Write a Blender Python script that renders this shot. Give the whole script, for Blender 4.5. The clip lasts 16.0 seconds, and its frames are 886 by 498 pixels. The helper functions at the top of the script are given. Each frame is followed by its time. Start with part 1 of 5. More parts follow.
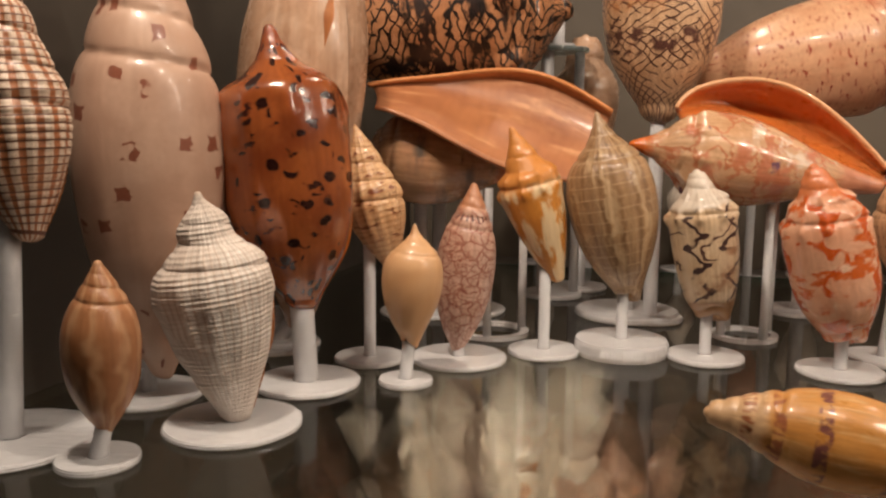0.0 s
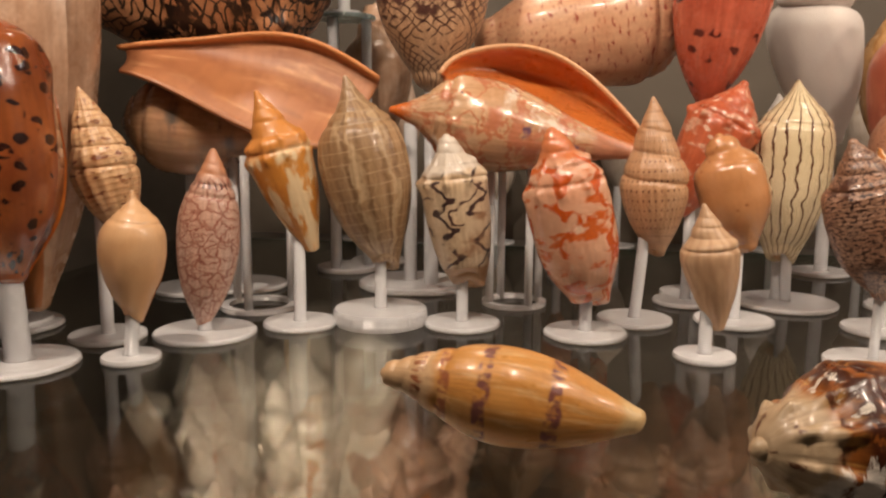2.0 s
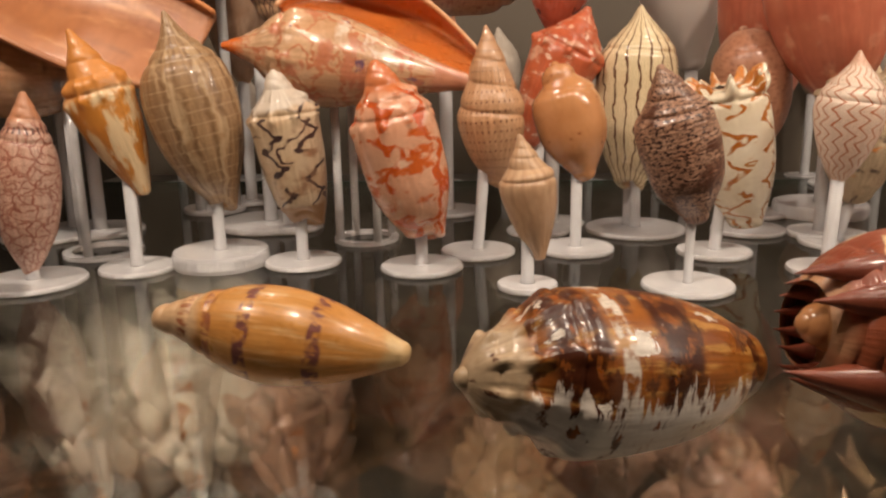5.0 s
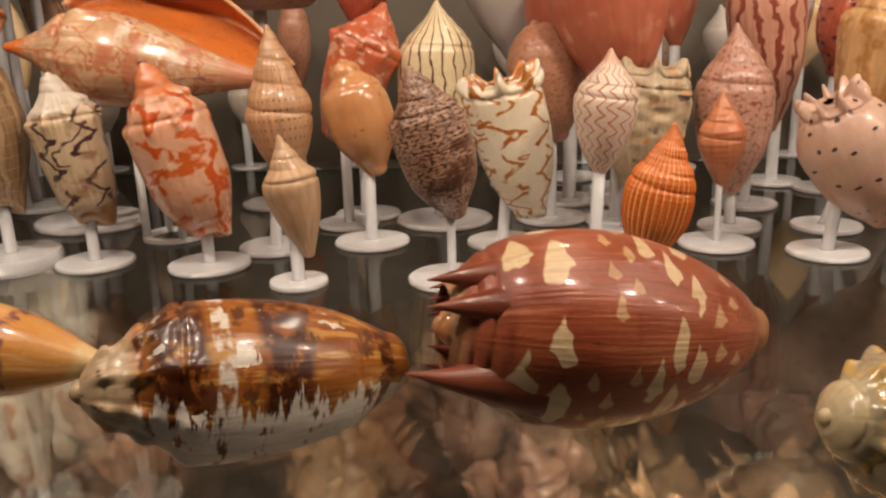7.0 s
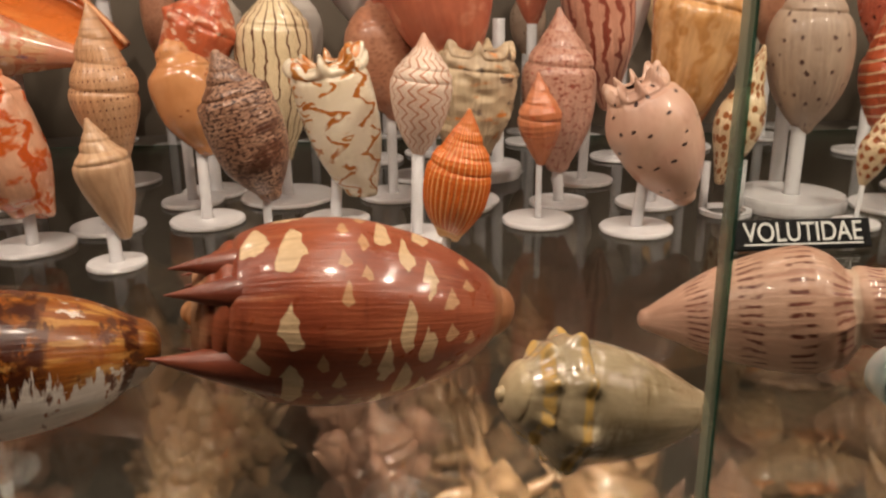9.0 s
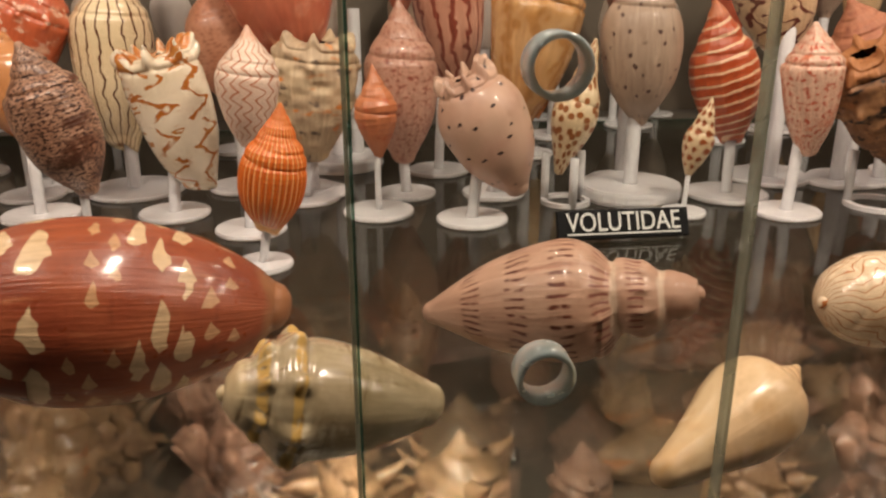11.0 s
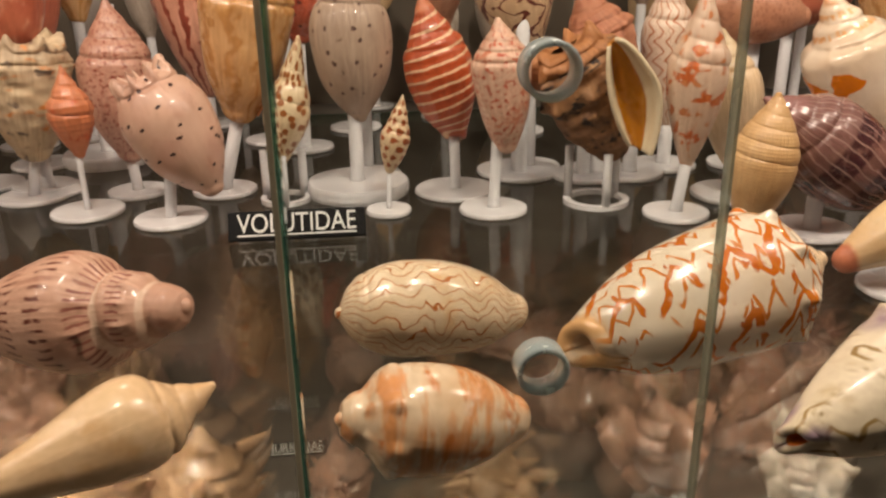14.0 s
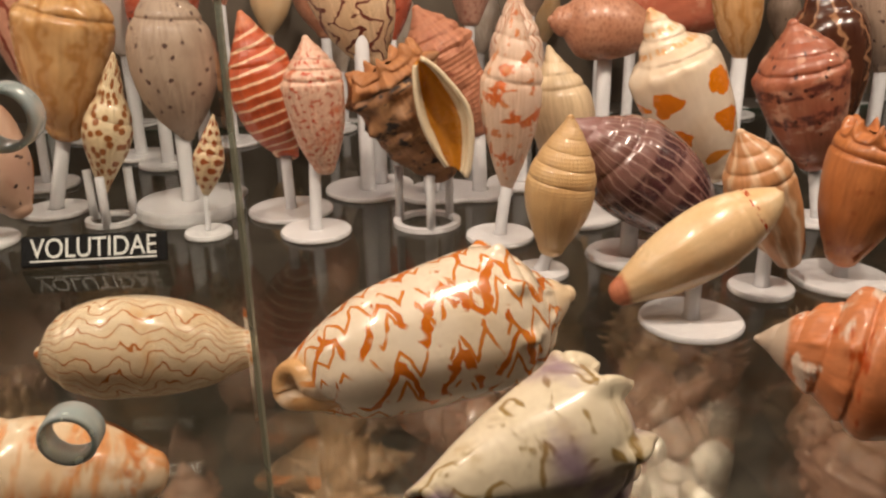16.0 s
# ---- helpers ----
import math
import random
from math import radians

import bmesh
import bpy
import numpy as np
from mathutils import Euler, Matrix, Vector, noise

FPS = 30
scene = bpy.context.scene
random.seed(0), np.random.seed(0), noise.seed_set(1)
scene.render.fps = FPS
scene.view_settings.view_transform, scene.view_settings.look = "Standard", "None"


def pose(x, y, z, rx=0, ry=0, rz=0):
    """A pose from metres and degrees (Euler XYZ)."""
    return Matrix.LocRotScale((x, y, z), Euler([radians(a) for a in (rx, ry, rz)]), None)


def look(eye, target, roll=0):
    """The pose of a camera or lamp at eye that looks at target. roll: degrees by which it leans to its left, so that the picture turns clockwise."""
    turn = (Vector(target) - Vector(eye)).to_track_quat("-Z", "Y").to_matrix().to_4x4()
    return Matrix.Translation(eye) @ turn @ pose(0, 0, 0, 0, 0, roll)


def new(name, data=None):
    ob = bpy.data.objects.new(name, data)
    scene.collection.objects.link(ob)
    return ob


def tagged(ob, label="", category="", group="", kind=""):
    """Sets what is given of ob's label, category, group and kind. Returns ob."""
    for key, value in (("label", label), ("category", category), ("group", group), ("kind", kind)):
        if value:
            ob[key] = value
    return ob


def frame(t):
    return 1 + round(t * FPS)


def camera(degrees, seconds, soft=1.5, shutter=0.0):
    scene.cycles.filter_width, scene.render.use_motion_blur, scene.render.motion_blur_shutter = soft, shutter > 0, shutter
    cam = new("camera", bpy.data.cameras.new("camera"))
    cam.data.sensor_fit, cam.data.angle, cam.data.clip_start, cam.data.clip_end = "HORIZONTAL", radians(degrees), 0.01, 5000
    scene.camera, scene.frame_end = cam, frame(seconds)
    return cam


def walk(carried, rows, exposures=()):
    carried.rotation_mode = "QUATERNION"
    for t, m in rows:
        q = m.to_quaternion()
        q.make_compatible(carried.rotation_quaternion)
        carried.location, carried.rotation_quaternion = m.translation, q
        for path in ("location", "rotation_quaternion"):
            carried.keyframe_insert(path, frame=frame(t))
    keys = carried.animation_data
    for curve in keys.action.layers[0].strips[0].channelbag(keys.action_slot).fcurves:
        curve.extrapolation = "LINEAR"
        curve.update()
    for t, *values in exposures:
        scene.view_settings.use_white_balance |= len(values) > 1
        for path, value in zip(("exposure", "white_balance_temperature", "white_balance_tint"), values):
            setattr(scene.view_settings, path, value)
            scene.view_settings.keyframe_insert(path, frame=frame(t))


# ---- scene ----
cam = camera(57.9, 16.0, 2.3)
PATH = [
    (0, (0.04, 0.006, 0.166), (-0.056, 1.984, -0.114), 0.4),
    (0.5, (0.07, 0.025, 0.158), (0.043, 2.005, -0.117), 0.6),
    (1, (0.093, 0.031, 0.149), (0.137, 2.008, -0.145), 0.4),
    (1.5, (0.125, 0.03, 0.153), (0.23, 2.004, -0.147), 0.3),
    (2, (0.148, 0.02, 0.152), (0.307, 1.989, -0.163), 0.4),
    (2.5, (0.16, 0.021, 0.153), (0.366, 1.981, -0.185), 0.8),
    (3, (0.174, 0.023, 0.154), (0.402, 1.976, -0.212), 0.5),
    (5.5, (0.265, 0.004, 0.152), (0.538, 1.922, -0.343), -1.4),
    (6, (0.302, -0.007, 0.16), (0.598, 1.904, -0.35), -1.5),
    (6.5, (0.33, -0.009, 0.162), (0.661, 1.893, -0.363), -1.6),
    (7, (0.355, -0.018, 0.167), (0.728, 1.872, -0.371), -1.7),
    (7.5, (0.383, -0.028, 0.174), (0.8, 1.846, -0.385), -1.5),
    (8, (0.399, -0.033, 0.171), (0.858, 1.824, -0.413), -1.1),
    (8.5, (0.421, -0.04, 0.167), (0.91, 1.801, -0.44), -0.8),
    (9, (0.43, -0.051, 0.179), (0.955, 1.776, -0.443), -0.8),
    (9.5, (0.452, -0.057, 0.184), (1.035, 1.747, -0.453), -0.8),
    (10, (0.463, -0.06, 0.186), (1.108, 1.718, -0.465), -0.6),
    (12.5, (0.618, -0.12, 0.182), (1.283, 1.639, -0.499), 0.1),
    (13, (0.658, -0.132, 0.194), (1.307, 1.621, -0.517), -0.3),
    (13.5, (0.69, -0.14, 0.198), (1.327, 1.616, -0.517), -0.5),
    (14, (0.738, -0.156, 0.197), (1.354, 1.61, -0.511), -0.9),
    (14.5, (0.778, -0.169, 0.197), (1.379, 1.598, -0.521), -0.9),
    (15, (0.809, -0.173, 0.194), (1.408, 1.595, -0.525), -0.9),
    (15.5, (0.846, -0.174, 0.194), (1.448, 1.594, -0.521), -1.0),
    (16, (0.876, -0.179, 0.202), (1.491, 1.592, -0.497), -0.9),
]
walk(cam, [(t, look(eye, target, roll)) for t, eye, target, roll in PATH])

# ---- light ----
world = bpy.data.worlds.new("room_light")
scene.world = world
world.use_nodes = True
wbg = world.node_tree.nodes["Background"]
wbg.inputs[0].default_value = (1.0, 0.86, 0.72, 1)
wbg.inputs[1].default_value = 0.14

# The display case stands turned by CASE degrees; u runs along its front, v into it.
CASE = -13.28
CA, SA = math.cos(radians(CASE)), math.sin(radians(CASE))
OX, OY = 0.600, 0.0985
U0, U1, V1 = -0.915, 1.30, 0.800


def case(u, v, z):
    return Vector((OX + u * CA - v * SA, OY + u * SA + v * CA, z))


def case_pose(u, v, z, rx=0, ry=0, rz=0):
    p = case(u, v, z)
    return pose(p.x, p.y, p.z) @ pose(0, 0, 0, 0, 0, CASE) @ pose(0, 0, 0, rx, ry, rz)


def lamp(u, v, z, tu, tv, tz, size, watts, colour=(1.0, 0.80, 0.655)):
    d = bpy.data.lights.new("case_lamp", "AREA")
    d.shape, d.size, d.energy, d.color = "DISK", size, watts, colour
    ob = new("case_lamp", d)
    ob.matrix_world = look(case(u, v, z), case(tu, tv, tz))
    return ob


for k in range(6):
    lamp(-0.75 + 0.38 * k, 0.03, 0.70, -0.75 + 0.38 * k, 0.62, 0.15, 0.05, (3.9, 2.4, 2.95, 3.6, 3.0, 2.3)[k])
for k in range(4):
    lamp(-0.60 + 0.55 * k, 0.58, 0.68, -0.60 + 0.55 * k, 0.50, 0.0, 0.05, 0.72)
# Fill lamps added under the glass, unseen, to brighten the lower shelf.
for k in range(4):
    lamp(-0.6 + 0.55 * k, 0.30, -0.015, -0.6 + 0.55 * k, 0.30, -0.3, 0.04, (2.6, 2.7, 2.2, 0.4)[k])


# ---- materials ----
class Nodes:
    """Short hand for a node material."""

    def __init__(self, name):
        self.m = bpy.data.materials.new(name)
        self.m.use_nodes = True
        self.t = self.m.node_tree
        self.b = self.t.nodes["Principled BSDF"]
        self.tc = self.t.nodes.new("ShaderNodeTexCoord")

    def link(self, a, b):
        self.t.links.new(a, b)

    def put(self, sock, v):
        if isinstance(v, bpy.types.NodeSocket):
            self.link(v, sock)
        elif v is not None:
            sock.default_value = v

    def math(self, op, a, b=None, c=None):
        n = self.t.nodes.new("ShaderNodeMath")
        n.operation = op
        for s, v in zip(n.inputs, (a, b, c)):
            self.put(s, v)
        return n.outputs[0]

    def belts(self, v, wob, places, half):
        f = None
        for p in places:
            d = self.math("ABSOLUTE", self.math("SUBTRACT", self.math("ADD", v, self.math("MULTIPLY", wob, 0.05)), p))
            g = self.ramp(d, half, half * 0.6)
            f = g if f is None else self.math("MAXIMUM", f, g)
        return f

    def tri(self, x):
        return self.math("MULTIPLY", self.math("PINGPONG", x, 0.5), 2.0)

    def ramp(self, x, lo, hi):
        n = self.t.nodes.new("ShaderNodeMapRange")
        n.interpolation_type = "SMOOTHSTEP"
        self.put(n.inputs["Value"], x)
        n.inputs["From Min"].default_value, n.inputs["From Max"].default_value = lo, hi
        return n.outputs[0]

    def vec(self, x, y, z=0.0):
        n = self.t.nodes.new("ShaderNodeCombineXYZ")
        for s, v in zip(n.inputs, (x, y, z)):
            self.put(s, v)
        return n.outputs[0]

    def noise(self, v, scale, detail=3.0, rough=0.55):
        n = self.t.nodes.new("ShaderNodeTexNoise")
        self.put(n.inputs["Vector"], v)
        n.inputs["Scale"].default_value, n.inputs["Detail"].default_value, n.inputs["Roughness"].default_value = scale, detail, rough
        return n.outputs[0]

    def voronoi(self, v, scale, feature="F1", metric="EUCLIDEAN"):
        n = self.t.nodes.new("ShaderNodeTexVoronoi")
        n.feature, n.voronoi_dimensions = feature, "2D"
        if feature == "F1":
            n.distance = metric
        self.put(n.inputs["Vector"], v)
        n.inputs["Scale"].default_value = scale
        return n.outputs["Distance"]

    def mix(self, f, a, b, kind="MIX"):
        n = self.t.nodes.new("ShaderNodeMix")
        n.data_type, n.blend_type = "RGBA", kind
        self.put(n.inputs[0], f)
        for s, v in ((n.inputs[6], a), (n.inputs[7], b)):
            self.put(s, (*v, 1) if isinstance(v, tuple) else v)
        return n.outputs[2]

    def bump(self, h, strength, dist=0.001):
        n = self.t.nodes.new("ShaderNodeBump")
        n.inputs["Strength"].default_value, n.inputs["Distance"].default_value = strength, dist
        self.put(n.inputs["Height"], h)
        self.link(n.outputs[0], self.b.inputs["Normal"])

    def uv(self):
        s = self.t.nodes.new("ShaderNodeSeparateXYZ")
        self.link(self.tc.outputs["UV"], s.inputs[0])
        return s.outputs[0], s.outputs[1]


def srgb(h):
    """Colour of paint and shell from a hex string."""
    c = [int(h[i:i + 2], 16) / 255 for i in (0, 2, 4)]
    return tuple(x / 12.92 if x < 0.04045 else ((x + 0.055) / 1.055) ** 2.4 for x in c)


def shell_material(name, base, alt, layers=(), rough=0.33, coat=0.25, streak=0.45, grain=(70, 4), relief=0.12, spiral=0):
    """A shell's surface. base and alt: ground colours; layers: (pattern, colour, numbers) one over another."""
    n = Nodes(name)
    u, v = n.uv()
    ob = n.tc.outputs["Object"]
    big = n.noise(ob, 28, 2)
    col = n.mix(n.ramp(big, 0.35, 0.68), srgb(base), srgb(alt))
    wob = n.math("SUBTRACT", n.noise(ob, 55, 2), 0.5)
    fine = n.math("SUBTRACT", n.noise(ob, 190, 2), 0.5)
    for kind, colour, a in layers:
        if kind == "axial":        # lines along the shell: count, wobble, width, softness
            x = n.math("ADD", n.math("MULTIPLY", u, a[0]), n.math("MULTIPLY", wob, a[1]))
            f = n.ramp(n.tri(x), a[2] + a[3], a[2])
        elif kind == "spiral":     # lines round it
            x = n.math("ADD", n.math("MULTIPLY", v, a[0]), n.math("MULTIPLY", wob, a[1]))
            f = n.ramp(n.tri(x), a[2] + a[3], a[2])
        elif kind == "zig":        # axial zigzag: count, wobble, width, softness, teeth, swing
            x = n.math("ADD", n.math("MULTIPLY", u, a[0]), n.math("MULTIPLY", wob, a[1]))
            x = n.math("ADD", x, n.math("MULTIPLY", n.tri(n.math("MULTIPLY", v, a[4])), a[5]))
            f = n.ramp(n.tri(x), a[2] + a[3], a[2])
            if len(a) > 6:         # share broken off
                f = n.math("MULTIPLY", f, n.ramp(n.noise(ob, 52, 1), a[6], a[6] + 0.05))
        elif kind == "slant":      # lines winding round: count along, turns of slant, width, softness
            x = n.math("ADD", n.math("ADD", n.math("MULTIPLY", v, a[0]), n.math("MULTIPLY", u, a[1])), n.math("MULTIPLY", wob, 0.5))
            f = n.ramp(n.tri(x), a[2] + a[3], a[2])
        elif kind == "drops":      # pointed patches in a belt: count round, belt start, belt width, columns, half width, share kept
            y = n.math("MULTIPLY", n.math("DIVIDE", n.math("SUBTRACT", n.math("ADD", v, n.math("MULTIPLY", wob, 0.05)), a[1]), a[2]), float(a[3]))
            row = n.math("FLOOR", y)
            x = n.math("ADD", n.math("ADD", n.math("MULTIPLY", u, float(a[0])), n.math("MULTIPLY", row, 0.37)), n.math("MULTIPLY", wob, 0.9))
            w = n.t.nodes.new("ShaderNodeTexWhiteNoise")
            w.noise_dimensions = "2D"
            n.link(n.vec(n.math("FLOOR", x), row), w.inputs["Vector"])
            g1, side = n.math("FRACT", x), n.math("ABSOLUTE", n.math("SUBTRACT", n.math("FRACT", y), 0.5))
            long = n.math("ADD", 0.65, n.math("MULTIPLY", w.outputs[0], 0.3))
            wide = n.math("MULTIPLY", n.math("MINIMUM", n.math("MULTIPLY", n.math("SUBTRACT", long, g1), 2.2), 1.0), n.math("MINIMUM", n.math("MULTIPLY", n.math("SUBTRACT", g1, 0.06), 7.0), 1.0))
            wide = n.math("ADD", n.math("MULTIPLY", wide, a[4]), n.math("MULTIPLY", fine, 0.10))
            f = n.ramp(n.math("SUBTRACT", wide, side), 0.0, 0.07)
            inside = n.math("MULTIPLY", n.math("GREATER_THAN", y, 0.0), n.math("LESS_THAN", y, float(a[3])))
            f = n.math("MULTIPLY", n.math("MULTIPLY", f, inside), n.math("LESS_THAN", w.outputs[0], a[5]))
        elif kind == "net":        # net of lines: cells round, cells along, width, wobble
            q = n.vec(n.math("ADD", n.math("MULTIPLY", u, a[0]), n.math("MULTIPLY", wob, a[3])), n.math("ADD", n.math("MULTIPLY", v, a[1]), n.math("MULTIPLY", fine, a[3] * 0.4)))
            f = n.ramp(n.voronoi(q, 1.0, "DISTANCE_TO_EDGE"), a[2], a[2] * 0.4)
        elif kind == "tent":       # slanting lines that cross: round, along, width, wobble, share broken off
            p, q = n.math("MULTIPLY", u, float(a[0])), n.math("MULTIPLY", v, float(a[1]))
            w1, w2 = n.math("MULTIPLY", wob, float(a[3])), n.math("MULTIPLY", n.math("SUBTRACT", big, 0.5), float(a[3]) * 1.6)
            f1 = n.ramp(n.tri(n.math("ADD", n.math("ADD", p, q), w1)), a[2], a[2] * 0.55)
            f2 = n.ramp(n.tri(n.math("ADD", n.math("SUBTRACT", p, q), w2)), a[2], a[2] * 0.55)
            m1, m2 = n.noise(ob, 48, 1), n.noise(ob, 63, 1)
            f = n.math("MAXIMUM", n.math("MULTIPLY", f1, n.ramp(m1, a[4], a[4] + 0.04)), n.math("MULTIPLY", f2, n.ramp(m2, a[4], a[4] + 0.04)))
        elif kind == "spots":      # cells round, cells along, radius, softness, share kept
            q = n.vec(n.math("ADD", n.math("MULTIPLY", u, a[0]), n.math("MULTIPLY", fine, 0.3)), n.math("ADD", n.math("MULTIPLY", v, a[1]), n.math("MULTIPLY", wob, 0.4)))
            f = n.ramp(n.voronoi(q, 1.0, "F1", "CHEBYCHEV" if len(a) > 5 and a[5] else "EUCLIDEAN"), a[2] + a[3], a[2])
            if len(a) > 6:         # kept to belts of half width a[7]
                f = n.math("MULTIPLY", f, n.belts(v, wob, a[6], a[7]))
            if a[4] < 1:
                f = n.math("MULTIPLY", f, n.ramp(n.noise(ob, 75, 1), 0.62 - 0.25 * a[4], 0.66 - 0.25 * a[4]))
        elif kind == "checks":     # rows of dashes: count round, count along, threshold
            f = n.math("MULTIPLY", n.tri(n.math("ADD", n.math("MULTIPLY", u, a[0]), n.math("MULTIPLY", wob, 0.4))), n.tri(n.math("ADD", n.math("MULTIPLY", v, a[1]), n.math("MULTIPLY", fine, 0.25))))
            f = n.ramp(f, a[2], a[2] + 0.12)
        elif kind == "flame":      # stretched blotches: round, along, threshold, softness
            q = n.vec(n.math("MULTIPLY", u, a[0]), n.math("MULTIPLY", v, a[1]), n.math("MULTIPLY", wob, 0.6))
            f = n.ramp(n.noise(q, 1.0, 4, 0.6), a[2], a[2] + a[3])
        elif kind == "bands":      # belts at heights a[0], of half width a[1], broken by noise of a[2]
            f = n.belts(v, wob, a[0], a[1])
            if len(a) > 3:         # cut into dashes: count round
                f = n.math("MULTIPLY", f, n.ramp(n.tri(n.math("ADD", n.math("MULTIPLY", u, float(a[3])), n.math("MULTIPLY", wob, 1.6))), 0.42, 0.28))
            q = n.vec(n.math("MULTIPLY", u, 30.0), n.math("MULTIPLY", v, 16.0))
            f = n.math("MULTIPLY", f, n.ramp(n.noise(q, 1.0, 3), 0.5 - a[2], 0.62 - a[2] * 0.5))
        elif kind == "side":       # a zone along one side: place round, half width, raggedness
            q = n.noise(n.vec(n.math("MULTIPLY", u, 7.0), n.math("MULTIPLY", v, 30.0)), 1.0, 4, 0.6)
            d = n.math("ABSOLUTE", n.math("SUBTRACT", n.math("ADD", u, n.math("MULTIPLY", n.math("SUBTRACT", q, 0.5), a[2])), a[0]))
            f = n.ramp(d, a[1], a[1] * 0.85)
        elif kind == "range":      # a zone between two heights
            f = n.math("MULTIPLY", n.ramp(n.math("ADD", v, n.math("MULTIPLY", wob, 0.12)), a[0], a[0] + 0.05), n.ramp(n.math("ADD", v, n.math("MULTIPLY", wob, 0.12)), a[1], a[1] - 0.05))
        col = n.mix(f, col, srgb(colour))
    g = n.noise(n.vec(n.math("MULTIPLY", u, float(grain[0])), n.math("MULTIPLY", v, float(grain[1]))), 1.0, 4, 0.6)
    col = n.mix(streak, col, n.mix(n.ramp(g, 0.3, 0.7), (0.42, 0.36, 0.32), (1.0, 1.0, 1.0)), "MULTIPLY")
    speck = n.noise(ob, 420, 2)
    col = n.mix(0.25, col, n.mix(n.ramp(speck, 0.3, 0.62), (0.6, 0.52, 0.46), (1.0, 1.0, 1.0)), "MULTIPLY")
    n.link(col, n.b.inputs["Base Color"])
    h = n.math("ADD", g, n.math("MULTIPLY", speck, 0.35))
    if spiral:
        h = n.math("ADD", n.math("MULTIPLY", n.tri(n.math("ADD", n.math("MULTIPLY", v, float(spiral)), n.math("MULTIPLY", wob, 0.25))), 0.4), h)
    n.bump(h, relief * 2.2)
    n.put(n.b.inputs["Roughness"], n.math("ADD", n.math("MULTIPLY", n.noise(ob, 90, 3), 0.22), rough - 0.06))
    n.b.inputs["Coat Weight"].default_value, n.b.inputs["Coat Roughness"].default_value = coat, 0.12
    n.b.inputs["Subsurface Weight"].default_value = 0.0
    return n.m


def plain_material(name, base, alt, rough=0.5, scale=40.0, relief=0.15, metal=0.0, fine=300.0):
    n = Nodes(name)
    ob = n.tc.outputs["Object"]
    col = n.mix(n.ramp(n.noise(ob, scale, 4), 0.35, 0.65), srgb(base), srgb(alt))
    n.link(col, n.b.inputs["Base Color"])
    n.put(n.b.inputs["Roughness"], n.math("ADD", n.math("MULTIPLY", n.noise(ob, fine * 0.5, 3), 0.25), rough - 0.1))
    n.b.inputs["Metallic"].default_value = metal
    n.bump(n.noise(ob, fine, 3), relief)
    return n.m


def print_material(name):
    """White printed plastic in thin layers, a little see-through."""
    n = Nodes(name)
    ob = n.tc.outputs["Object"]
    s = n.t.nodes.new("ShaderNodeSeparateXYZ")
    n.link(ob, s.inputs[0])
    lay = n.tri(n.math("MULTIPLY", s.outputs[2], 900.0))
    q = n.vec(n.math("MULTIPLY", s.outputs[0], 0.15), s.outputs[1], n.math("MULTIPLY", s.outputs[2], 0.3))
    lines = n.noise(q, 520, 2)
    col = n.mix(n.ramp(n.noise(ob, 120, 3), 0.3, 0.7), srgb("f2f2f6"), srgb("fbfbfd"))
    n.link(col, n.b.inputs["Base Color"])
    n.put(n.b.inputs["Roughness"], n.math("ADD", n.math("MULTIPLY", n.noise(ob, 260, 3), 0.2), 0.14))
    n.b.inputs["Transmission Weight"].default_value = 0.18
    n.b.inputs["Coat Weight"].default_value, n.b.inputs["Coat Roughness"].default_value = 0.6, 0.08
    n.b.inputs["Subsurface Weight"].default_value = 0.25
    n.b.inputs["Subsurface Radius"].default_value = (0.004, 0.004, 0.004)
    n.bump(n.math("ADD", n.math("MULTIPLY", lay, 0.6), n.math("MULTIPLY", lines, 1.3)), 0.6, 0.0018)
    return n.m


def glass_material(name, tint, rough=0.0, smear=0.0, haze=0.0):
    """Clear sheet glass: straight through, with Fresnel gloss."""
    n = Nodes(name)
    n.t.nodes.remove(n.b)
    out = n.t.nodes["Material Output"]
    tr, gl, mx, fr = (n.t.nodes.new("ShaderNode" + k) for k in ("BsdfTransparent", "BsdfGlossy", "MixShader", "LayerWeight"))
    tr.inputs[0].default_value = (*tint, 1)
    fr.inputs[0].default_value = 0.5
    gl.inputs["Roughness"].default_value = rough
    if smear:
        ob = n.tc.outputs["Object"]
        n.put(gl.inputs["Roughness"], n.math("MULTIPLY", n.ramp(n.noise(ob, 9, 4), 0.4, 0.75), smear))
    gloss = n.math("ADD", n.math("MULTIPLY", n.math("POWER", fr.outputs["Facing"], 5.0), 0.9), 0.04)
    n.link(gloss, mx.inputs[0])
    clear = tr.outputs[0]
    if haze:    # blur put into the glass for what lies out of focus under the sheet
        rf, m2 = n.t.nodes.new("ShaderNodeBsdfRefraction"), n.t.nodes.new("ShaderNodeMixShader")
        rf.inputs["Color"].default_value = (*tint, 1)
        rf.inputs["Roughness"].default_value, rf.inputs["IOR"].default_value = 0.06, 1.06
        m2.inputs[0].default_value = haze
        n.link(clear, m2.inputs[1])
        n.link(rf.outputs[0], m2.inputs[2])
        clear = m2.outputs[0]
    n.link(clear, mx.inputs[1])
    n.link(gl.outputs[0], mx.inputs[2])
    n.link(mx.outputs[0], out.inputs[0])
    return n.m


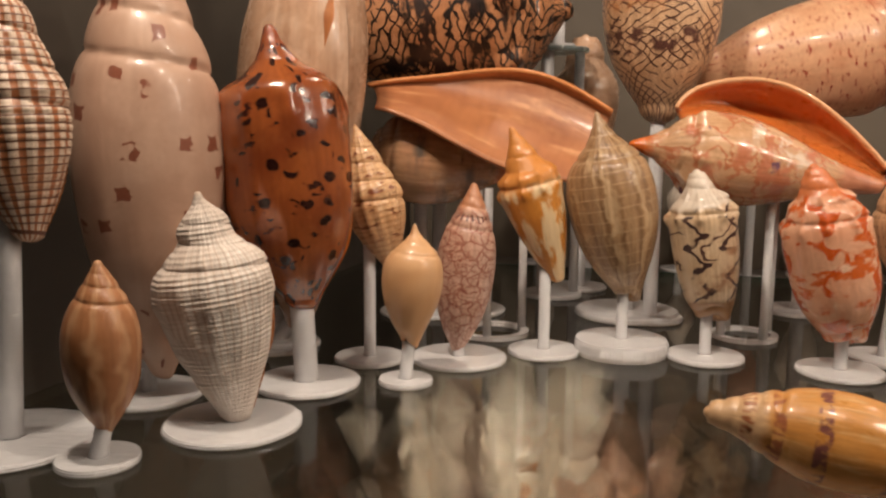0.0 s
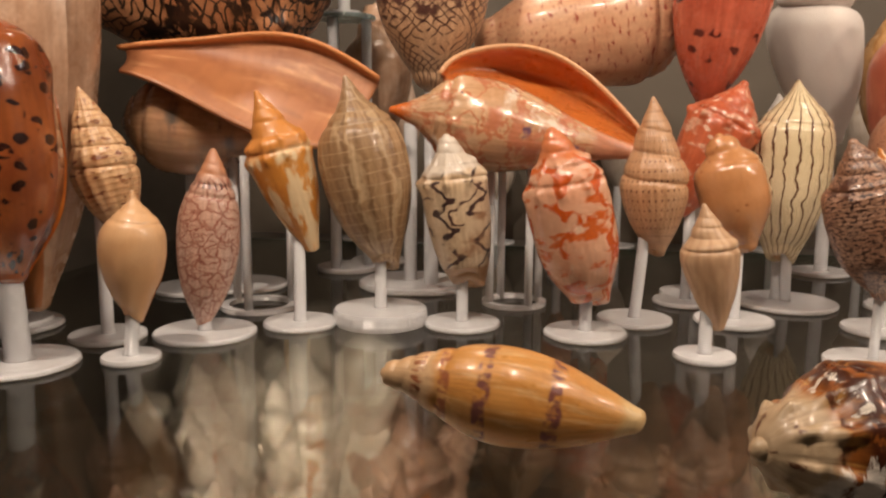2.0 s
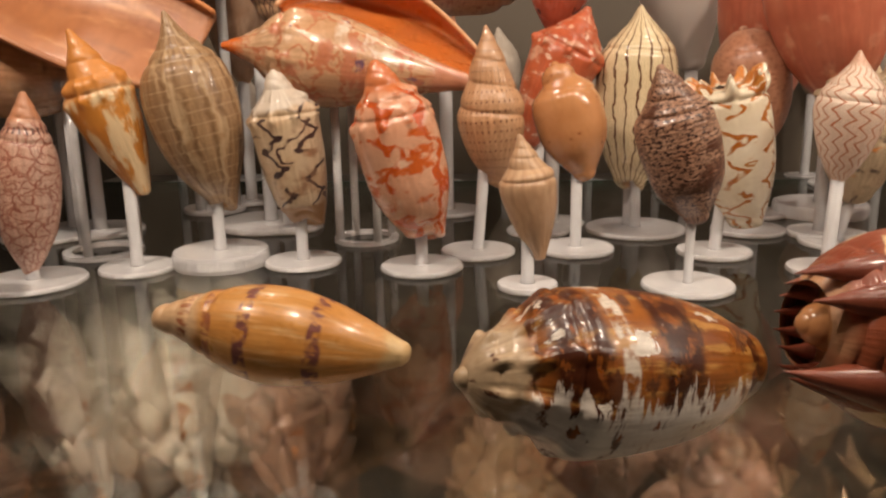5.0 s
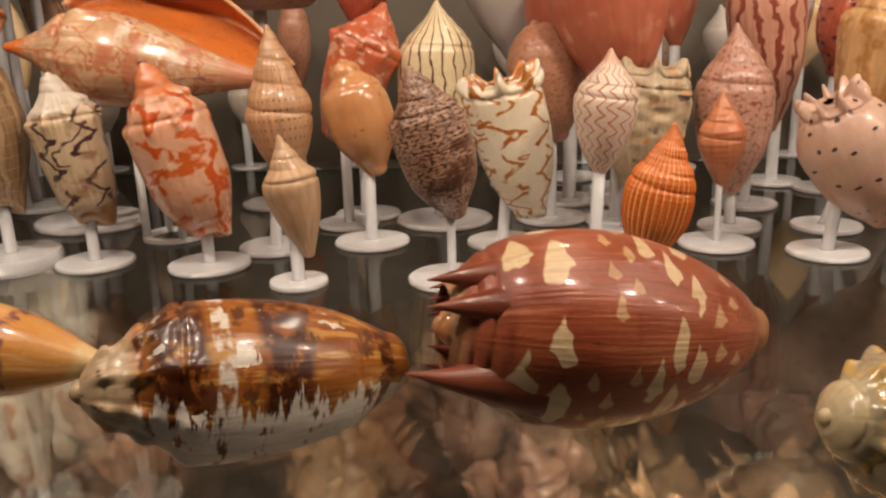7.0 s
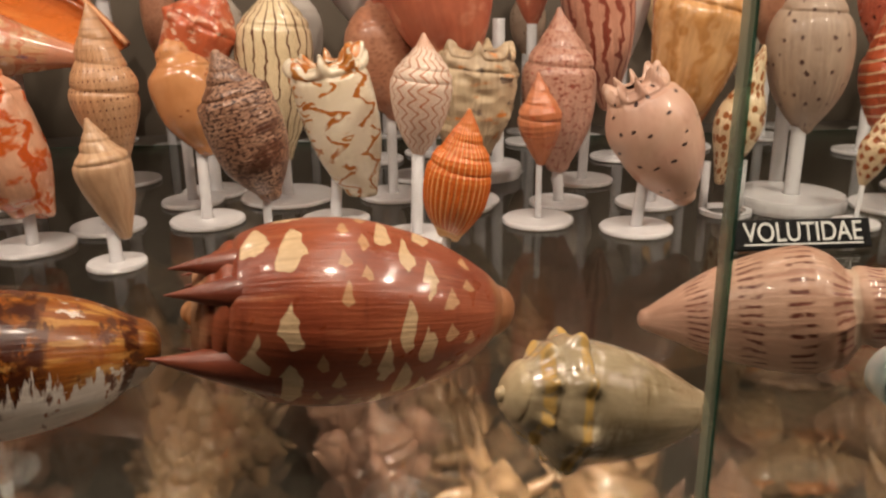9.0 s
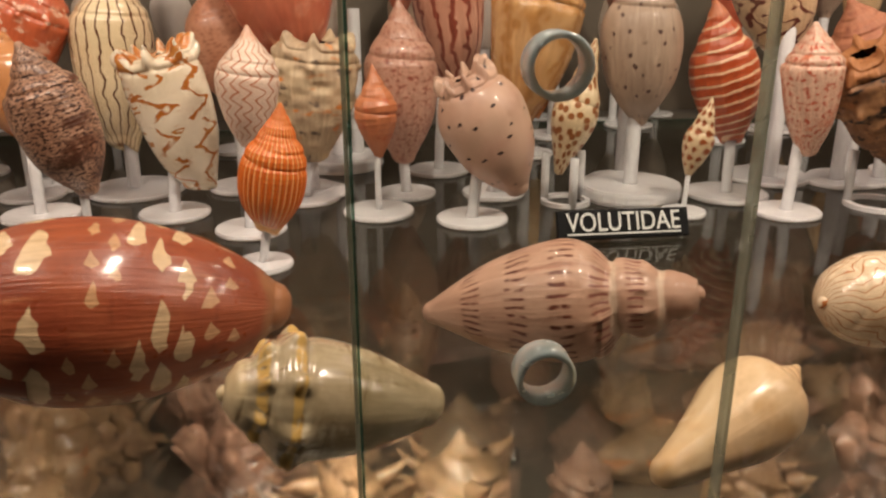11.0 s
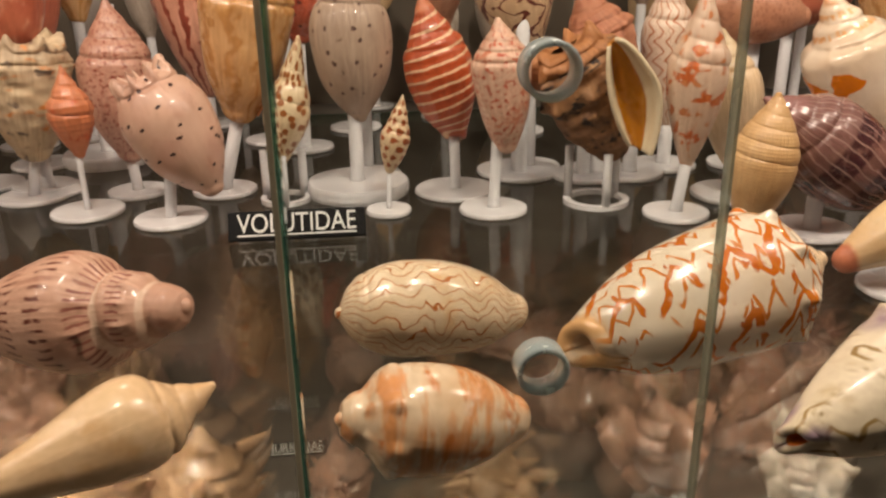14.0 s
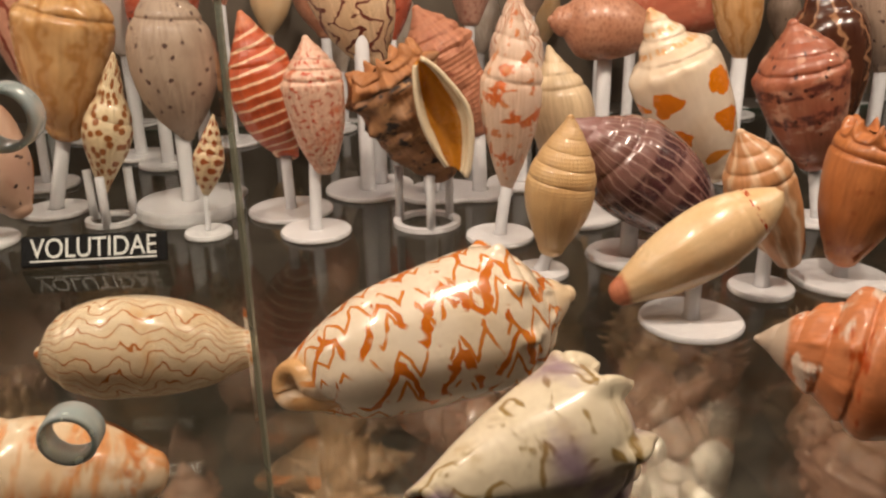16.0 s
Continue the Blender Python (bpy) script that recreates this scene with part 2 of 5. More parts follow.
M_GLASS = glass_material("pane_glass", (0.97, 0.985, 0.975))
M_SHELF = glass_material("shelf_glass", (0.78, 0.80, 0.77), smear=0.07, haze=0.30)
def edge_material(name, tint, glow, share):
    """The end of a glass pane: half see-through, half a translucent colour in place of light piped through the sheet.
    """
    n = Nodes(name)
    n.t.nodes.remove(n.b)
    out = n.t.nodes["Material Output"]
    tr, tl, df, gl, m1, m2, m3 = (n.t.nodes.new("ShaderNode" + k) for k in ("BsdfTransparent", "BsdfTranslucent", "BsdfDiffuse", "BsdfGlossy", "MixShader", "MixShader", "MixShader"))
    tr.inputs[0].default_value = (*tint, 1)
    col = n.mix(n.ramp(n.noise(n.tc.outputs["Object"], 12, 3), 0.35, 0.65), srgb(glow), tuple(0.7 * c for c in srgb(glow)))
    n.link(col, tl.inputs[0])
    n.link(col, df.inputs[0])
    gl.inputs["Roughness"].default_value = 0.12
    m1.inputs[0].default_value, m2.inputs[0].default_value, m3.inputs[0].default_value = 0.4, share, 0.12
    for a, b in ((tl, m1.inputs[1]), (df, m1.inputs[2]), (tr, m2.inputs[1]), (m1, m2.inputs[2]), (m2, m3.inputs[1]), (gl, m3.inputs[2]), (m3, out.inputs[0])):
        n.link(a.outputs[0], b)
    return n.m


# One glass: the three edge colours stand for light through it from different sides.
M_EDGE = edge_material("glass_edge", (0.42, 0.60, 0.52), "4c8474", 0.24)
M_EDGE_PALE = edge_material("glass_edge_pale", (0.62, 0.66, 0.60), "c4c4b0", 0.38)
M_EDGE_LIT = edge_material("glass_edge_frosted", (0.60, 0.62, 0.56), "9c9682", 0.70)
M_PRINT = print_material("white_printed_plastic")
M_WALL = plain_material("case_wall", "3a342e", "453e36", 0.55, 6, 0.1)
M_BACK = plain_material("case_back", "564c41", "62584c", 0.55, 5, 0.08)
M_LOWER = plain_material("lower_board", "4c4640", "5c554d", 0.5, 7, 0.1)
M_ROOM = plain_material("room_paint", "5a4a3c", "66543f", 0.8, 2, 0.1)
M_BLACK = plain_material("black_plastic", "08080a", "0e0e11", 0.62, 60, 0.3)
M_BLACK.node_tree.nodes["Principled BSDF"].inputs["Specular IOR Level"].default_value = 0.2
M_WHITE = plain_material("white_lettering", "d8d8d4", "eaeae6", 0.5, 80, 0.2)
M_RING = plain_material("grey_ring", "c4d6d8", "d6e4e6", 0.22, 60, 0.1)
M_RING.node_tree.nodes["Principled BSDF"].inputs["Transmission Weight"].default_value = 0.55
M_RING.node_tree.nodes["Principled BSDF"].inputs["IOR"].default_value = 1.2


# ---- mesh helpers ----
def mesh_object(name, verts, faces, material, parent=None, label="", smooth=True, uvs=None):
    me = bpy.data.meshes.new(name)
    me.from_pydata([tuple(v) for v in verts], [], faces)
    if uvs is not None:
        layer = me.uv_layers.new(name="UVMap")
        idx = np.empty(len(me.loops), dtype=np.int32)
        me.loops.foreach_get("vertex_index", idx)
        layer.data.foreach_set("uv", np.asarray(uvs, dtype=np.float32)[idx].ravel())
    me.materials.append(material)
    if smooth:
        me.polygons.foreach_set("use_smooth", [True] * len(me.polygons))
    me.update()
    ob = new(name, me)
    if parent:
        ob.parent = parent
    if label:
        ob["label"] = label
    return ob


def part(name, bm, material, parent, label="", smooth=False):
    me = bpy.data.meshes.new(name)
    bm.to_mesh(me)
    bm.free()
    me.materials.append(material)
    if smooth:
        me.polygons.foreach_set("use_smooth", [True] * len(me.polygons))
    ob = new(name, me)
    if parent:
        ob.parent = parent
    if label:
        ob["label"] = label
    return ob


def box(sx, sy, sz, centre=(0, 0, 0), bevel=0.0):
    bm = bmesh.new()
    bmesh.ops.create_cube(bm, size=1.0)
    bmesh.ops.scale(bm, vec=(sx, sy, sz), verts=bm.verts)
    bmesh.ops.translate(bm, vec=centre, verts=bm.verts)
    if bevel:
        bmesh.ops.bevel(bm, geom=bm.edges[:], offset=bevel, segments=2, affect="EDGES", profile=0.5)
    return bm


def lathe(points, n=28, wob=0.0, seed=0):
    """A turned solid from (radius, height) points, closed at both ends; wob: unevenness of the rim."""
    rnd = random.Random(seed)
    k = [1 + wob * rnd.uniform(-1, 1) for _ in range(n)]
    bm = bmesh.new()
    rings = []
    for r, z in points:
        rings.append([bm.verts.new((r * k[i] * math.cos(2 * math.pi * i / n), r * k[i] * math.sin(2 * math.pi * i / n), z)) for i in range(n)])
    for a, b in zip(rings, rings[1:]):
        for i in range(n):
            bm.faces.new((a[i], a[(i + 1) % n], b[(i + 1) % n], b[i]))
    bm.faces.new(list(reversed(rings[0])))
    bm.faces.new(rings[-1])
    return bm


# ---- structure ----
def slab(name, u0, u1, v0, v1, z0, z1, material, label):
    ob = part(name, box(u1 - u0, v1 - v0, z1 - z0, (0, 0, 0), 0.0008), material, None)
    ob.matrix_world = case_pose((u0 + u1) / 2, (v0 + v1) / 2, (z0 + z1) / 2)
    return tagged(ob, label, "structure", kind="structure")


LOW = -0.36
shelf = slab("floor_glass_shelf", U0, U1, 0.015, V1, -0.008, 0.0, M_SHELF, "clear greyish glass shelf with a glossy top")
shelf.visible_shadow = False
slab("trim_shelf_edge", U0, U1, V1 + 0.0005, V1 + 0.003, -0.008, 0.0, M_EDGE, "dark green back edge of the glass shelf")
slab("floor_lower_shelf", U0, U1, 0.015, V1 + 0.1, LOW - 0.012, LOW, M_LOWER, "dark lower shelf under the glass one")
slab("floor_rear_ledge", U0, U1, V1 + 0.006, V1 + 0.155, -0.03, -0.014, M_LOWER, "dark ledge behind the glass shelf")
slab("wall_back", U0 - 0.02, U1 + 0.02, V1 + 0.16, V1 + 0.18, LOW - 0.1, 0.75, M_BACK, "plain taupe back panel of the display case")
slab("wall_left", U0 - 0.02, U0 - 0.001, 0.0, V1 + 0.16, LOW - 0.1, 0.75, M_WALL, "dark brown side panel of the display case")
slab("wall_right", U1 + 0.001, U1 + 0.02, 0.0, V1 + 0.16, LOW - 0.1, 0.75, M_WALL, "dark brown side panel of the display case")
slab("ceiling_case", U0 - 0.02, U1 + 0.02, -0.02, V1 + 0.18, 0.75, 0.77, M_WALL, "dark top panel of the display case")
# Added room box: gives the glass dim reflections and hides the open world.
slab("wall_room_behind", -3, 3.5, -2.6, -2.5, -1.1, 1.9, M_ROOM, "brown wall added to close the room round the case")
slab("wall_room_side", -3.1, -3.0, -2.5, V1 + 0.3, -1.1, 1.9, M_ROOM, "brown wall added to close the room round the case")
slab("wall_room_far", 3.5, 3.6, -2.5, V1 + 0.3, -1.1, 1.9, M_ROOM, "brown wall added to close the room round the case")
slab("ceiling_room", -3.1, 3.6, -2.6, V1 + 0.3, 1.9, 2.0, M_ROOM, "brown ceiling added to close the room round the case")
slab("wall_room_case", -3.0, 3.5, V1 + 0.2, V1 + 0.3, -1.1, 1.9, M_ROOM, "brown wall added to close the room round the case")
slab("floor_room", -3.1, 3.6, -2.6, V1 + 0.3, -1.2, -1.1, M_ROOM, "brown floor added to close the room round the case")


def pane(name, u0, u1, v, holes=(), green=(), outer=None):
    """A sliding pane of 5 mm glass with polished green ends and grip rings."""
    g = part(name, box(u1 - u0, 0.006, 1.02), M_GLASS, None)
    g.matrix_world = case_pose((u0 + u1) / 2, v, 0.235)
    g.visible_shadow = False
    tagged(g, "clear sliding glass pane with polished green edges", "structure", kind="structure")
    for s in (-1, 1):
        layers = ((0.0017, 0.0012, outer or M_EDGE_PALE, "pale end of the glass edge with its light painted in"),)
        if s in green:
            layers += ((0.0006, 0.0008, M_EDGE, "dark green inner side of the glass edge"),)
        for du, wide, mat, say in layers:
            e = part("pane_edge", box(wide, 0.0048, 1.02, (s * ((u1 - u0) / 2 + du), 0, 0), 0.0002), mat, g, say)
            e.visible_shadow = False
    for hu, hz in holes:
        bm = bmesh.new()
        n, ri, ro, t = 40, 0.0067, 0.0084, 0.0044
        rr = []
        for r, y in ((ri, -t), (ro - 0.0006, -t), (ro, -t + 0.0006), (ro, t - 0.0006), (ro - 0.0006, t), (ri, t)):
            rr.append([bm.verts.new((hu - (u0 + u1) / 2 + r * math.cos(2 * math.pi * i / n), y, hz - 0.235 + r * math.sin(2 * math.pi * i / n))) for i in range(n)])
        for a, b in zip(rr, rr[1:] + rr[:1]):
            for i in range(n):
                bm.faces.new((a[i], a[(i + 1) % n], b[(i + 1) % n], b[i]))
        part("grip_ring", bm, M_RING, g, "pale grey plastic grip ring", True)
    return g


def case_u(x, y):
    return (x - OX) * CA + (y - OY) * SA


pane("window_pane_left", -0.93, case_u(0.647, 0.087), -0.008)
pane("window_pane_middle", case_u(0.551, 0.110), case_u(0.890, 0.030), 0.001,
     ((0.0, 0.0785), (0.0, 0.1625), (case_u(0.839, 0.042), 0.0735), (case_u(0.839, 0.043), 0.165)), green=(-1,))
pane("window_pane_right", case_u(0.759, 0.0014), 1.30, -0.058, green=(-1,), outer=M_EDGE_LIT)


# ---- shells ----
PROFILES = {
    "orangesq": ((0, .06), (.08, .28), (.12, .34), (.17, .50), (.22, .58), (.27, .80), (.33, .96), (.40, 1), (.55, .97), (.75, .86), (.90, .68), (1, .52)),
    "bailerbody": ((0, .08), (.03, .40), (.08, .68), (.15, .90), (.25, 1), (.36, .99), (.46, .88), (.55, .66), (.64, .42), (.78, .22), (1, .10)),
    "banded": ((0, .20), (.03, .28), (.08, .34), (.17, .55), (.28, .76), (.38, .93), (.50, 1), (.62, .95), (.73, .82), (.84, .62), (.94, .40), (1, .26)),
    "wavy": ((0, .12), (.03, .38), (.09, .64), (.20, .86), (.30, .97), (.42, 1), (.60, .97), (.76, .85), (.88, .68), (.95, .52), (1, .42)),
    "blotch": ((0, .26), (.05, .42), (.09, .47), (.13, .52), (.17, .70), (.22, .86), (.32, .96), (.45, 1), (.60, .97), (.75, .87), (.88, .68), (.95, .54), (1, .44)),
    "pinklong": ((0, .20), (.03, .32), (.08, .40), (.115, .39), (.14, .50), (.20, .60), (.255, .63), (.285, .58), (.305, .67), (.35, .86), (.42, 1), (.53, .99), (.65, .88), (.77, .71), (.88, .47), (.96, .28), (1, .18)),
    "olive": ((0, .20), (.05, .46), (.10, .56), (.14, .62), (.20, .84), (.28, 1), (.40, .98), (.58, .90), (.76, .74), (.90, .55), (1, .40)),
    "whiteorange": ((0, .10), (.04, .26), (.08, .36), (.12, .50), (.17, .76), (.23, .93), (.31, 1), (.45, .99), (.60, .94), (.75, .83), (.90, .60), (1, .38)),
    "greystreak": ((0, .04), (.05, .13), (.11, .25), (.16, .40), (.21, .60), (.28, .83), (.37, .96), (.50, 1), (.66, .92), (.80, .73), (.92, .48), (1, .30)),
    "yellowdrop": ((0, .05), (.08, .18), (.16, .48), (.25, .80), (.33, .95), (.42, 1), (.55, .98), (.68, .86), (.80, .67), (.93, .44), (1, .30)),
    "zebra": ((0, .04), (.06, .20), (.12, .42), (.18, .68), (.24, .87), (.34, .98), (.45, 1), (.62, .95), (.75, .82), (.85, .68), (1, .40)),
    "eggbulb": ((0, .22), (.05, .42), (.10, .48), (.14, .50), (.18, .64), (.25, .87), (.34, .97), (.48, 1), (.62, .98), (.76, .84), (.88, .60), (1, .34)),
    "darkline": ((0, .20), (.05, .32), (.10, .42), (.15, .55), (.20, .82), (.26, .95), (.46, 1), (.65, .95), (.84, .80), (.93, .68), (1, .54)),
    "redflame": ((0, .16), (.05, .30), (.09, .38), (.14, .46), (.19, .66), (.26, .84), (.35, .96), (.55, 1), (.75, .93), (.90, .70), (1, .50)),
    "brownspeck": ((0, .10), (.08, .33), (.14, .48), (.20, .60), (.25, .78), (.31, .92), (.42, 1), (.62, .99), (.78, .86), (.90, .60), (1, .32)),
    "orangerib": ((0, .05), (.10, .25), (.20, .48), (.27, .60), (.33, .78), (.45, .95), (.62, 1), (.76, .92), (.88, .70), (1, .38)),
    "polka": ((0, .06), (.12, .30), (.17, .36), (.25, .50), (.31, .56), (.36, .72), (.48, .95), (.58, 1), (.70, .86), (.82, .60), (.92, .38), (1, .22)),
    "redstripe": ((0, .08), (.08, .28), (.13, .36), (.20, .56), (.26, .66), (.32, .84), (.45, 1), (.65, .98), (.80, .81), (.92, .56), (1, .36)),
    "ridged": ((0, .10), (.10, .36), (.20, .60), (.30, .80), (.42, .96), (.52, 1), (.70, .92), (.85, .70), (1, .40)),
    "vase": ((0, .22), (.05, .42), (.12, .62), (.25, .86), (.40, 1), (.60, .98), (.78, .80), (.90, .58), (1, .40)),
    "brownlong": ((0, .14), (.03, .32), (.07, .44), (.12, .53), (.19, .65), (.24, .82), (.30, .95), (.40, 1), (.56, .98), (.72, .89), (.86, .74), (.94, .60), (1, .48)),
    "fig": ((0, .08), (.06, .24), (.12, .38), (.17, .50), (.21, .70), (.27, .90), (.36, 1), (.50, .95), (.64, .78), (.78, .58), (.90, .42), (1, .30)),
    "tallsmooth": ((0, .28), (.06, .44), (.13, .56), (.20, .70), (.28, .86), (.38, .97), (.46, 1), (.62, .92), (.80, .68), (.92, .40), (1, .16)),
    "wedge": ((0, .40), (.04, .66), (.10, .90), (.18, 1), (.35, .95), (.55, .80), (.75, .58), (.90, .38), (1, .24)),
    "imperial": ((0, .40), (.03, .50), (.07, .62), (.13, .77), (.20, .89), (.28, .96), (.38, 1), (.52, .99), (.66, .90), (.80, .74), (.91, .54), (.96, .42), (1, .28)),
    "oval": ((0, .04), (.05, .15), (.12, .34), (.20, .56), (.28, .79), (.38, .96), (.48, 1), (.62, .97), (.78, .82), (.90, .58), (1, .34)),
    "spindle": ((0, .04), (.10, .22), (.20, .44), (.30, .66), (.40, .92), (.50, 1), (.64, .92), (.80, .68), (.90, .48), (1, .24)),
    "shoulder": ((0, .10), (.05, .26), (.10, .43), (.17, .66), (.25, .89), (.33, 1), (.50, .98), (.70, .86), (.85, .68), (.95, .50), (1, .40)),
    "crown": ((0, .30), (.03, .60), (.08, .86), (.16, .96), (.30, 1), (.50, .97), (.70, .85), (.88, .62), (1, .42)),
    "egg": ((0, .20), (.04, .34), (.10, .44), (.15, .50), (.20, .68), (.28, .90), (.38, 1), (.55, .98), (.72, .84), (.88, .58), (1, .32)),
    "mitre": ((0, .04), (.10, .25), (.22, .50), (.36, .70), (.44, .87), (.54, 1), (.66, .96), (.78, .81), (.90, .57), (1, .30)),
    "drop": ((0, .06), (.08, .24), (.16, .48), (.25, .77), (.35, .96), (.43, 1), (.55, .96), (.66, .87), (.78, .71), (.90, .47), (1, .20)),
    "long": ((0, .30), (.05, .44), (.12, .54), (.20, .59), (.24, .69), (.30, .88), (.38, .99), (.44, 1), (.62, .92), (.80, .68), (.92, .40), (1, .16)),
    "ellipse": ((0, .22), (.04, .46), (.12, .72), (.24, .92), (.38, 1), (.56, .98), (.74, .84), (.88, .62), (1, .32)),
    "bear": ((0, .06), (.06, .20), (.12, .36), (.17, .60), (.24, .88), (.34, 1), (.46, .97), (.60, .78), (.75, .50), (.88, .30), (1, .16)),
    "bodywhorl": ((0, .06), (.04, .14), (.10, .36), (.16, .46), (.21, .51), (.26, .72), (.33, .93), (.41, 1), (.54, .95), (.69, .80), (.84, .58), (1, .30)),
    "stepcone": ((0, .08), (.07, .22), (.17, .48), (.26, .68), (.31, .91), (.38, 1), (.52, .96), (.74, .72), (.90, .44), (1, .25)),
    "barrel": ((0, .08), (.06, .18), (.12, .33), (.15, .46), (.20, .79), (.30, .95), (.48, 1), (.70, .94), (.84, .74), (.94, .46), (1, .26)),
    "dotted": ((0, .22), (.04, .44), (.10, .62), (.20, .83), (.34, 1), (.52, .98), (.74, .81), (.90, .52), (1, .28)),
    "cigar": ((0, .10), (.05, .24), (.14, .48), (.24, .74), (.36, .94), (.48, 1), (.62, .96), (.76, .82), (.90, .52), (1, .22)),
}
SIDE = Vector((-SA, CA, 0)) * -1.0     # from the shelf towards the viewer


def smooth_profile(points, s):
    """A shell's outline: cubic from point to point, a little blurred."""
    xs, ys = np.array(points, dtype=float).T
    step = np.diff(xs)
    rise = np.diff(ys) / step
    slope = np.concatenate([rise[:1], (rise[:-1] * step[1:] + rise[1:] * step[:-1]) / (step[1:] + step[:-1]), rise[-1:]])
    g = np.linspace(-0.06, 1.06, 600)
    c = np.clip(g, 0, 1)
    k = np.clip(np.searchsorted(xs, c, side="right") - 1, 0, len(step) - 1)
    f = (c - xs[k]) / step[k]
    y = (ys[k] * (1 + 2 * f) + slope[k] * step[k] * f) * (1 - f) ** 2 + (ys[k + 1] * (3 - 2 * f) - slope[k + 1] * step[k] * (1 - f)) * f * f
    w = np.exp(-np.linspace(-2.2, 2.2, 27) ** 2)
    y2 = np.convolve(np.pad(np.maximum(y, 0.02), 13, mode="edge"), w / w.sum(), mode="valid")
    return np.interp(s, g, y2)


def shell(label, apex, tip, width, material, prof="oval", spire=0.30, whorls=5.0, step=0.10, ribs=(0, 0.0), knobs=(), lip=150.0, grow=0.10,
          turn=0.0, mouth=None, nt=96, ns=110, name="seashell", bulb=True, rough=0.0, hollow=False, group="shells on the glass shelf", curve=0.0,
          cords=(0, 0.0), shear=0.014, notch=None, skew=0.0, crown=0.10):
    """A spiral shell from its apex to its front end; width is its largest one. ribs: count and height of axial ribs;
    knobs: rows of (count, height, place along the shell, spread, sharpness); lip: where round the shell its outer lip ends;
    cords: count and height of spiral cords; shear: slant of the sutures; notch: (angle, spread, depth) cut into the front end; skew: sideways pull of the canal; crown: height of the peaks round an open top."""
    A, B = Vector(apex), Vector(tip)
    B += (A - B).normalized() * (0.5 if hollow else 0.68) * (width / 2) * PROFILES[prof][-1][1]
    axis = A - B
    length = axis.length
    z = axis.normalized()
    x = (SIDE - z * SIDE.dot(z)).normalized()
    y = z.cross(x)
    place = Matrix((x, y, z)).transposed().to_4x4()
    place.translation = B
    R = width / 2
    bulb = bulb and prof not in ("crown", "imperial", "bailerbody", "dotted", "wedge")
    s = np.linspace(0, 1, ns) ** 1.12
    env = smooth_profile(PROFILES[prof], s)
    env[0] = min(env[0], 0.02 if bulb else env[0])
    th = np.linspace(0, 1, nt + 1)            # one turn from lip to lip
    S, T = np.meshgrid(s, th, indexing="ij")
    ang = 2 * np.pi * T + radians(lip + turn)
    slant = shear * np.sin(ang) * np.clip(S / 0.08, 0, 1) * np.clip((spire + 0.25 - S) / 0.25, 0, 1)
    E = smooth_profile(PROFILES[prof], np.clip(S + slant, 0, 1))
    E[0] = env[0]
    # turns of the spire, wound as one helix
    phase = whorls * (S / spire) ** 0.72
    g = phase - T + 0.5
    fr = np.where(g < whorls, np.mod(g, 1.0), np.clip(g - whorls, 0, 0.5))
    fr[g < 0] = 0.5
    fq = np.clip(fr, 0, 1)
    bulge = 0.6 * np.sin(np.pi * fq) ** 0.6 + 0.4 * (1 - np.exp(-fq / 0.06) - 0.8 * np.exp(-(1 - fq) / 0.03))
    fade = np.clip(S / 0.05, 0, 1)
    K = 1 + 1.25 * step * fade * (bulge - 1.0)
    # the last turn widens towards the lip
    body = np.clip((S - spire) / 0.35, 0, 1)
    K *= 1 - grow * body * (1 - T) ** 2
    a2 = ang - radians(turn)
    if ribs[0]:
        w = 0.5 + 0.5 * np.cos(ribs[0] * a2)
        K *= 1 + ribs[1] * (w ** 1.5 - 0.5) * np.clip((0.93 - S) / 0.2, 0.15, 1) * fade
    for n, h, sk, sw, sharp in knobs:
        c = np.clip(np.cos(n * a2 + 0.6 * math.sin(3 * sk)), 0, 1) ** sharp
        K *= 1 + h * c * np.exp(-((S - sk) / sw) ** 2)
    if cords[0]:
        K *= 1 + cords[1] * np.cos(2 * np.pi * cords[0] * S + 0.5 * np.sin(ang * 3)) * fade * (0.75 + 0.25 * np.cos(46 * a2))
    # faint unevenness of growth: low dents and rest marks along the last turn
    seed_ = len(label) + width * 1000
    K *= 1 + 0.010 * np.sin(5 * a2 + 3 * S + seed_) * body + 0.006 * np.sin(11 * a2 + 7 * S + 2 * seed_) * body
    rr = R * E * K
    if rough:
        rnd = np.random.RandomState(len(label) * 7 + int(width * 10000))
        low = rnd.uniform(-1, 1, (16, 14))
        gi = np.clip(S * 15, 0, 14.99)
        gj = np.mod(T * 13, 13)
        i0, j0 = gi.astype(int), gj.astype(int)
        di, dj = gi - i0, gj - j0
        di, dj = di * di * (3 - 2 * di), dj * dj * (3 - 2 * dj)
        i1, j1 = np.minimum(i0 + 1, 15), np.mod(j0 + 1, 13)
        val = low[i0, j0] * (1 - di) * (1 - dj) + low[i1, j0] * di * (1 - dj) + low[i0, j1] * (1 - di) * dj + low[i1, j1] * di * dj
        rr *= 1 + rough * val
    bend = curve * length * np.sin(np.pi * S)
    lift = np.zeros_like(S)
    if prof in ("crown", "imperial", "dotted", "wedge"):
        pk = knobs[0][0] if knobs else 9
        lift = length * (crown * np.clip(np.cos(pk * a2), 0, 1) ** 2 * np.exp(-((S - 0.075) / 0.05) ** 2) - 0.7 * crown * np.exp(-(S / 0.035) ** 2))
    lift = lift - (0.05 if hollow else 0.012) * length * np.cos(2 * np.pi * T) * np.clip((S - 0.8) / 0.2, 0, 1) ** 2
    if notch:
        off = np.mod(ang - radians(notch[0]) + np.pi, 2 * np.pi) - np.pi
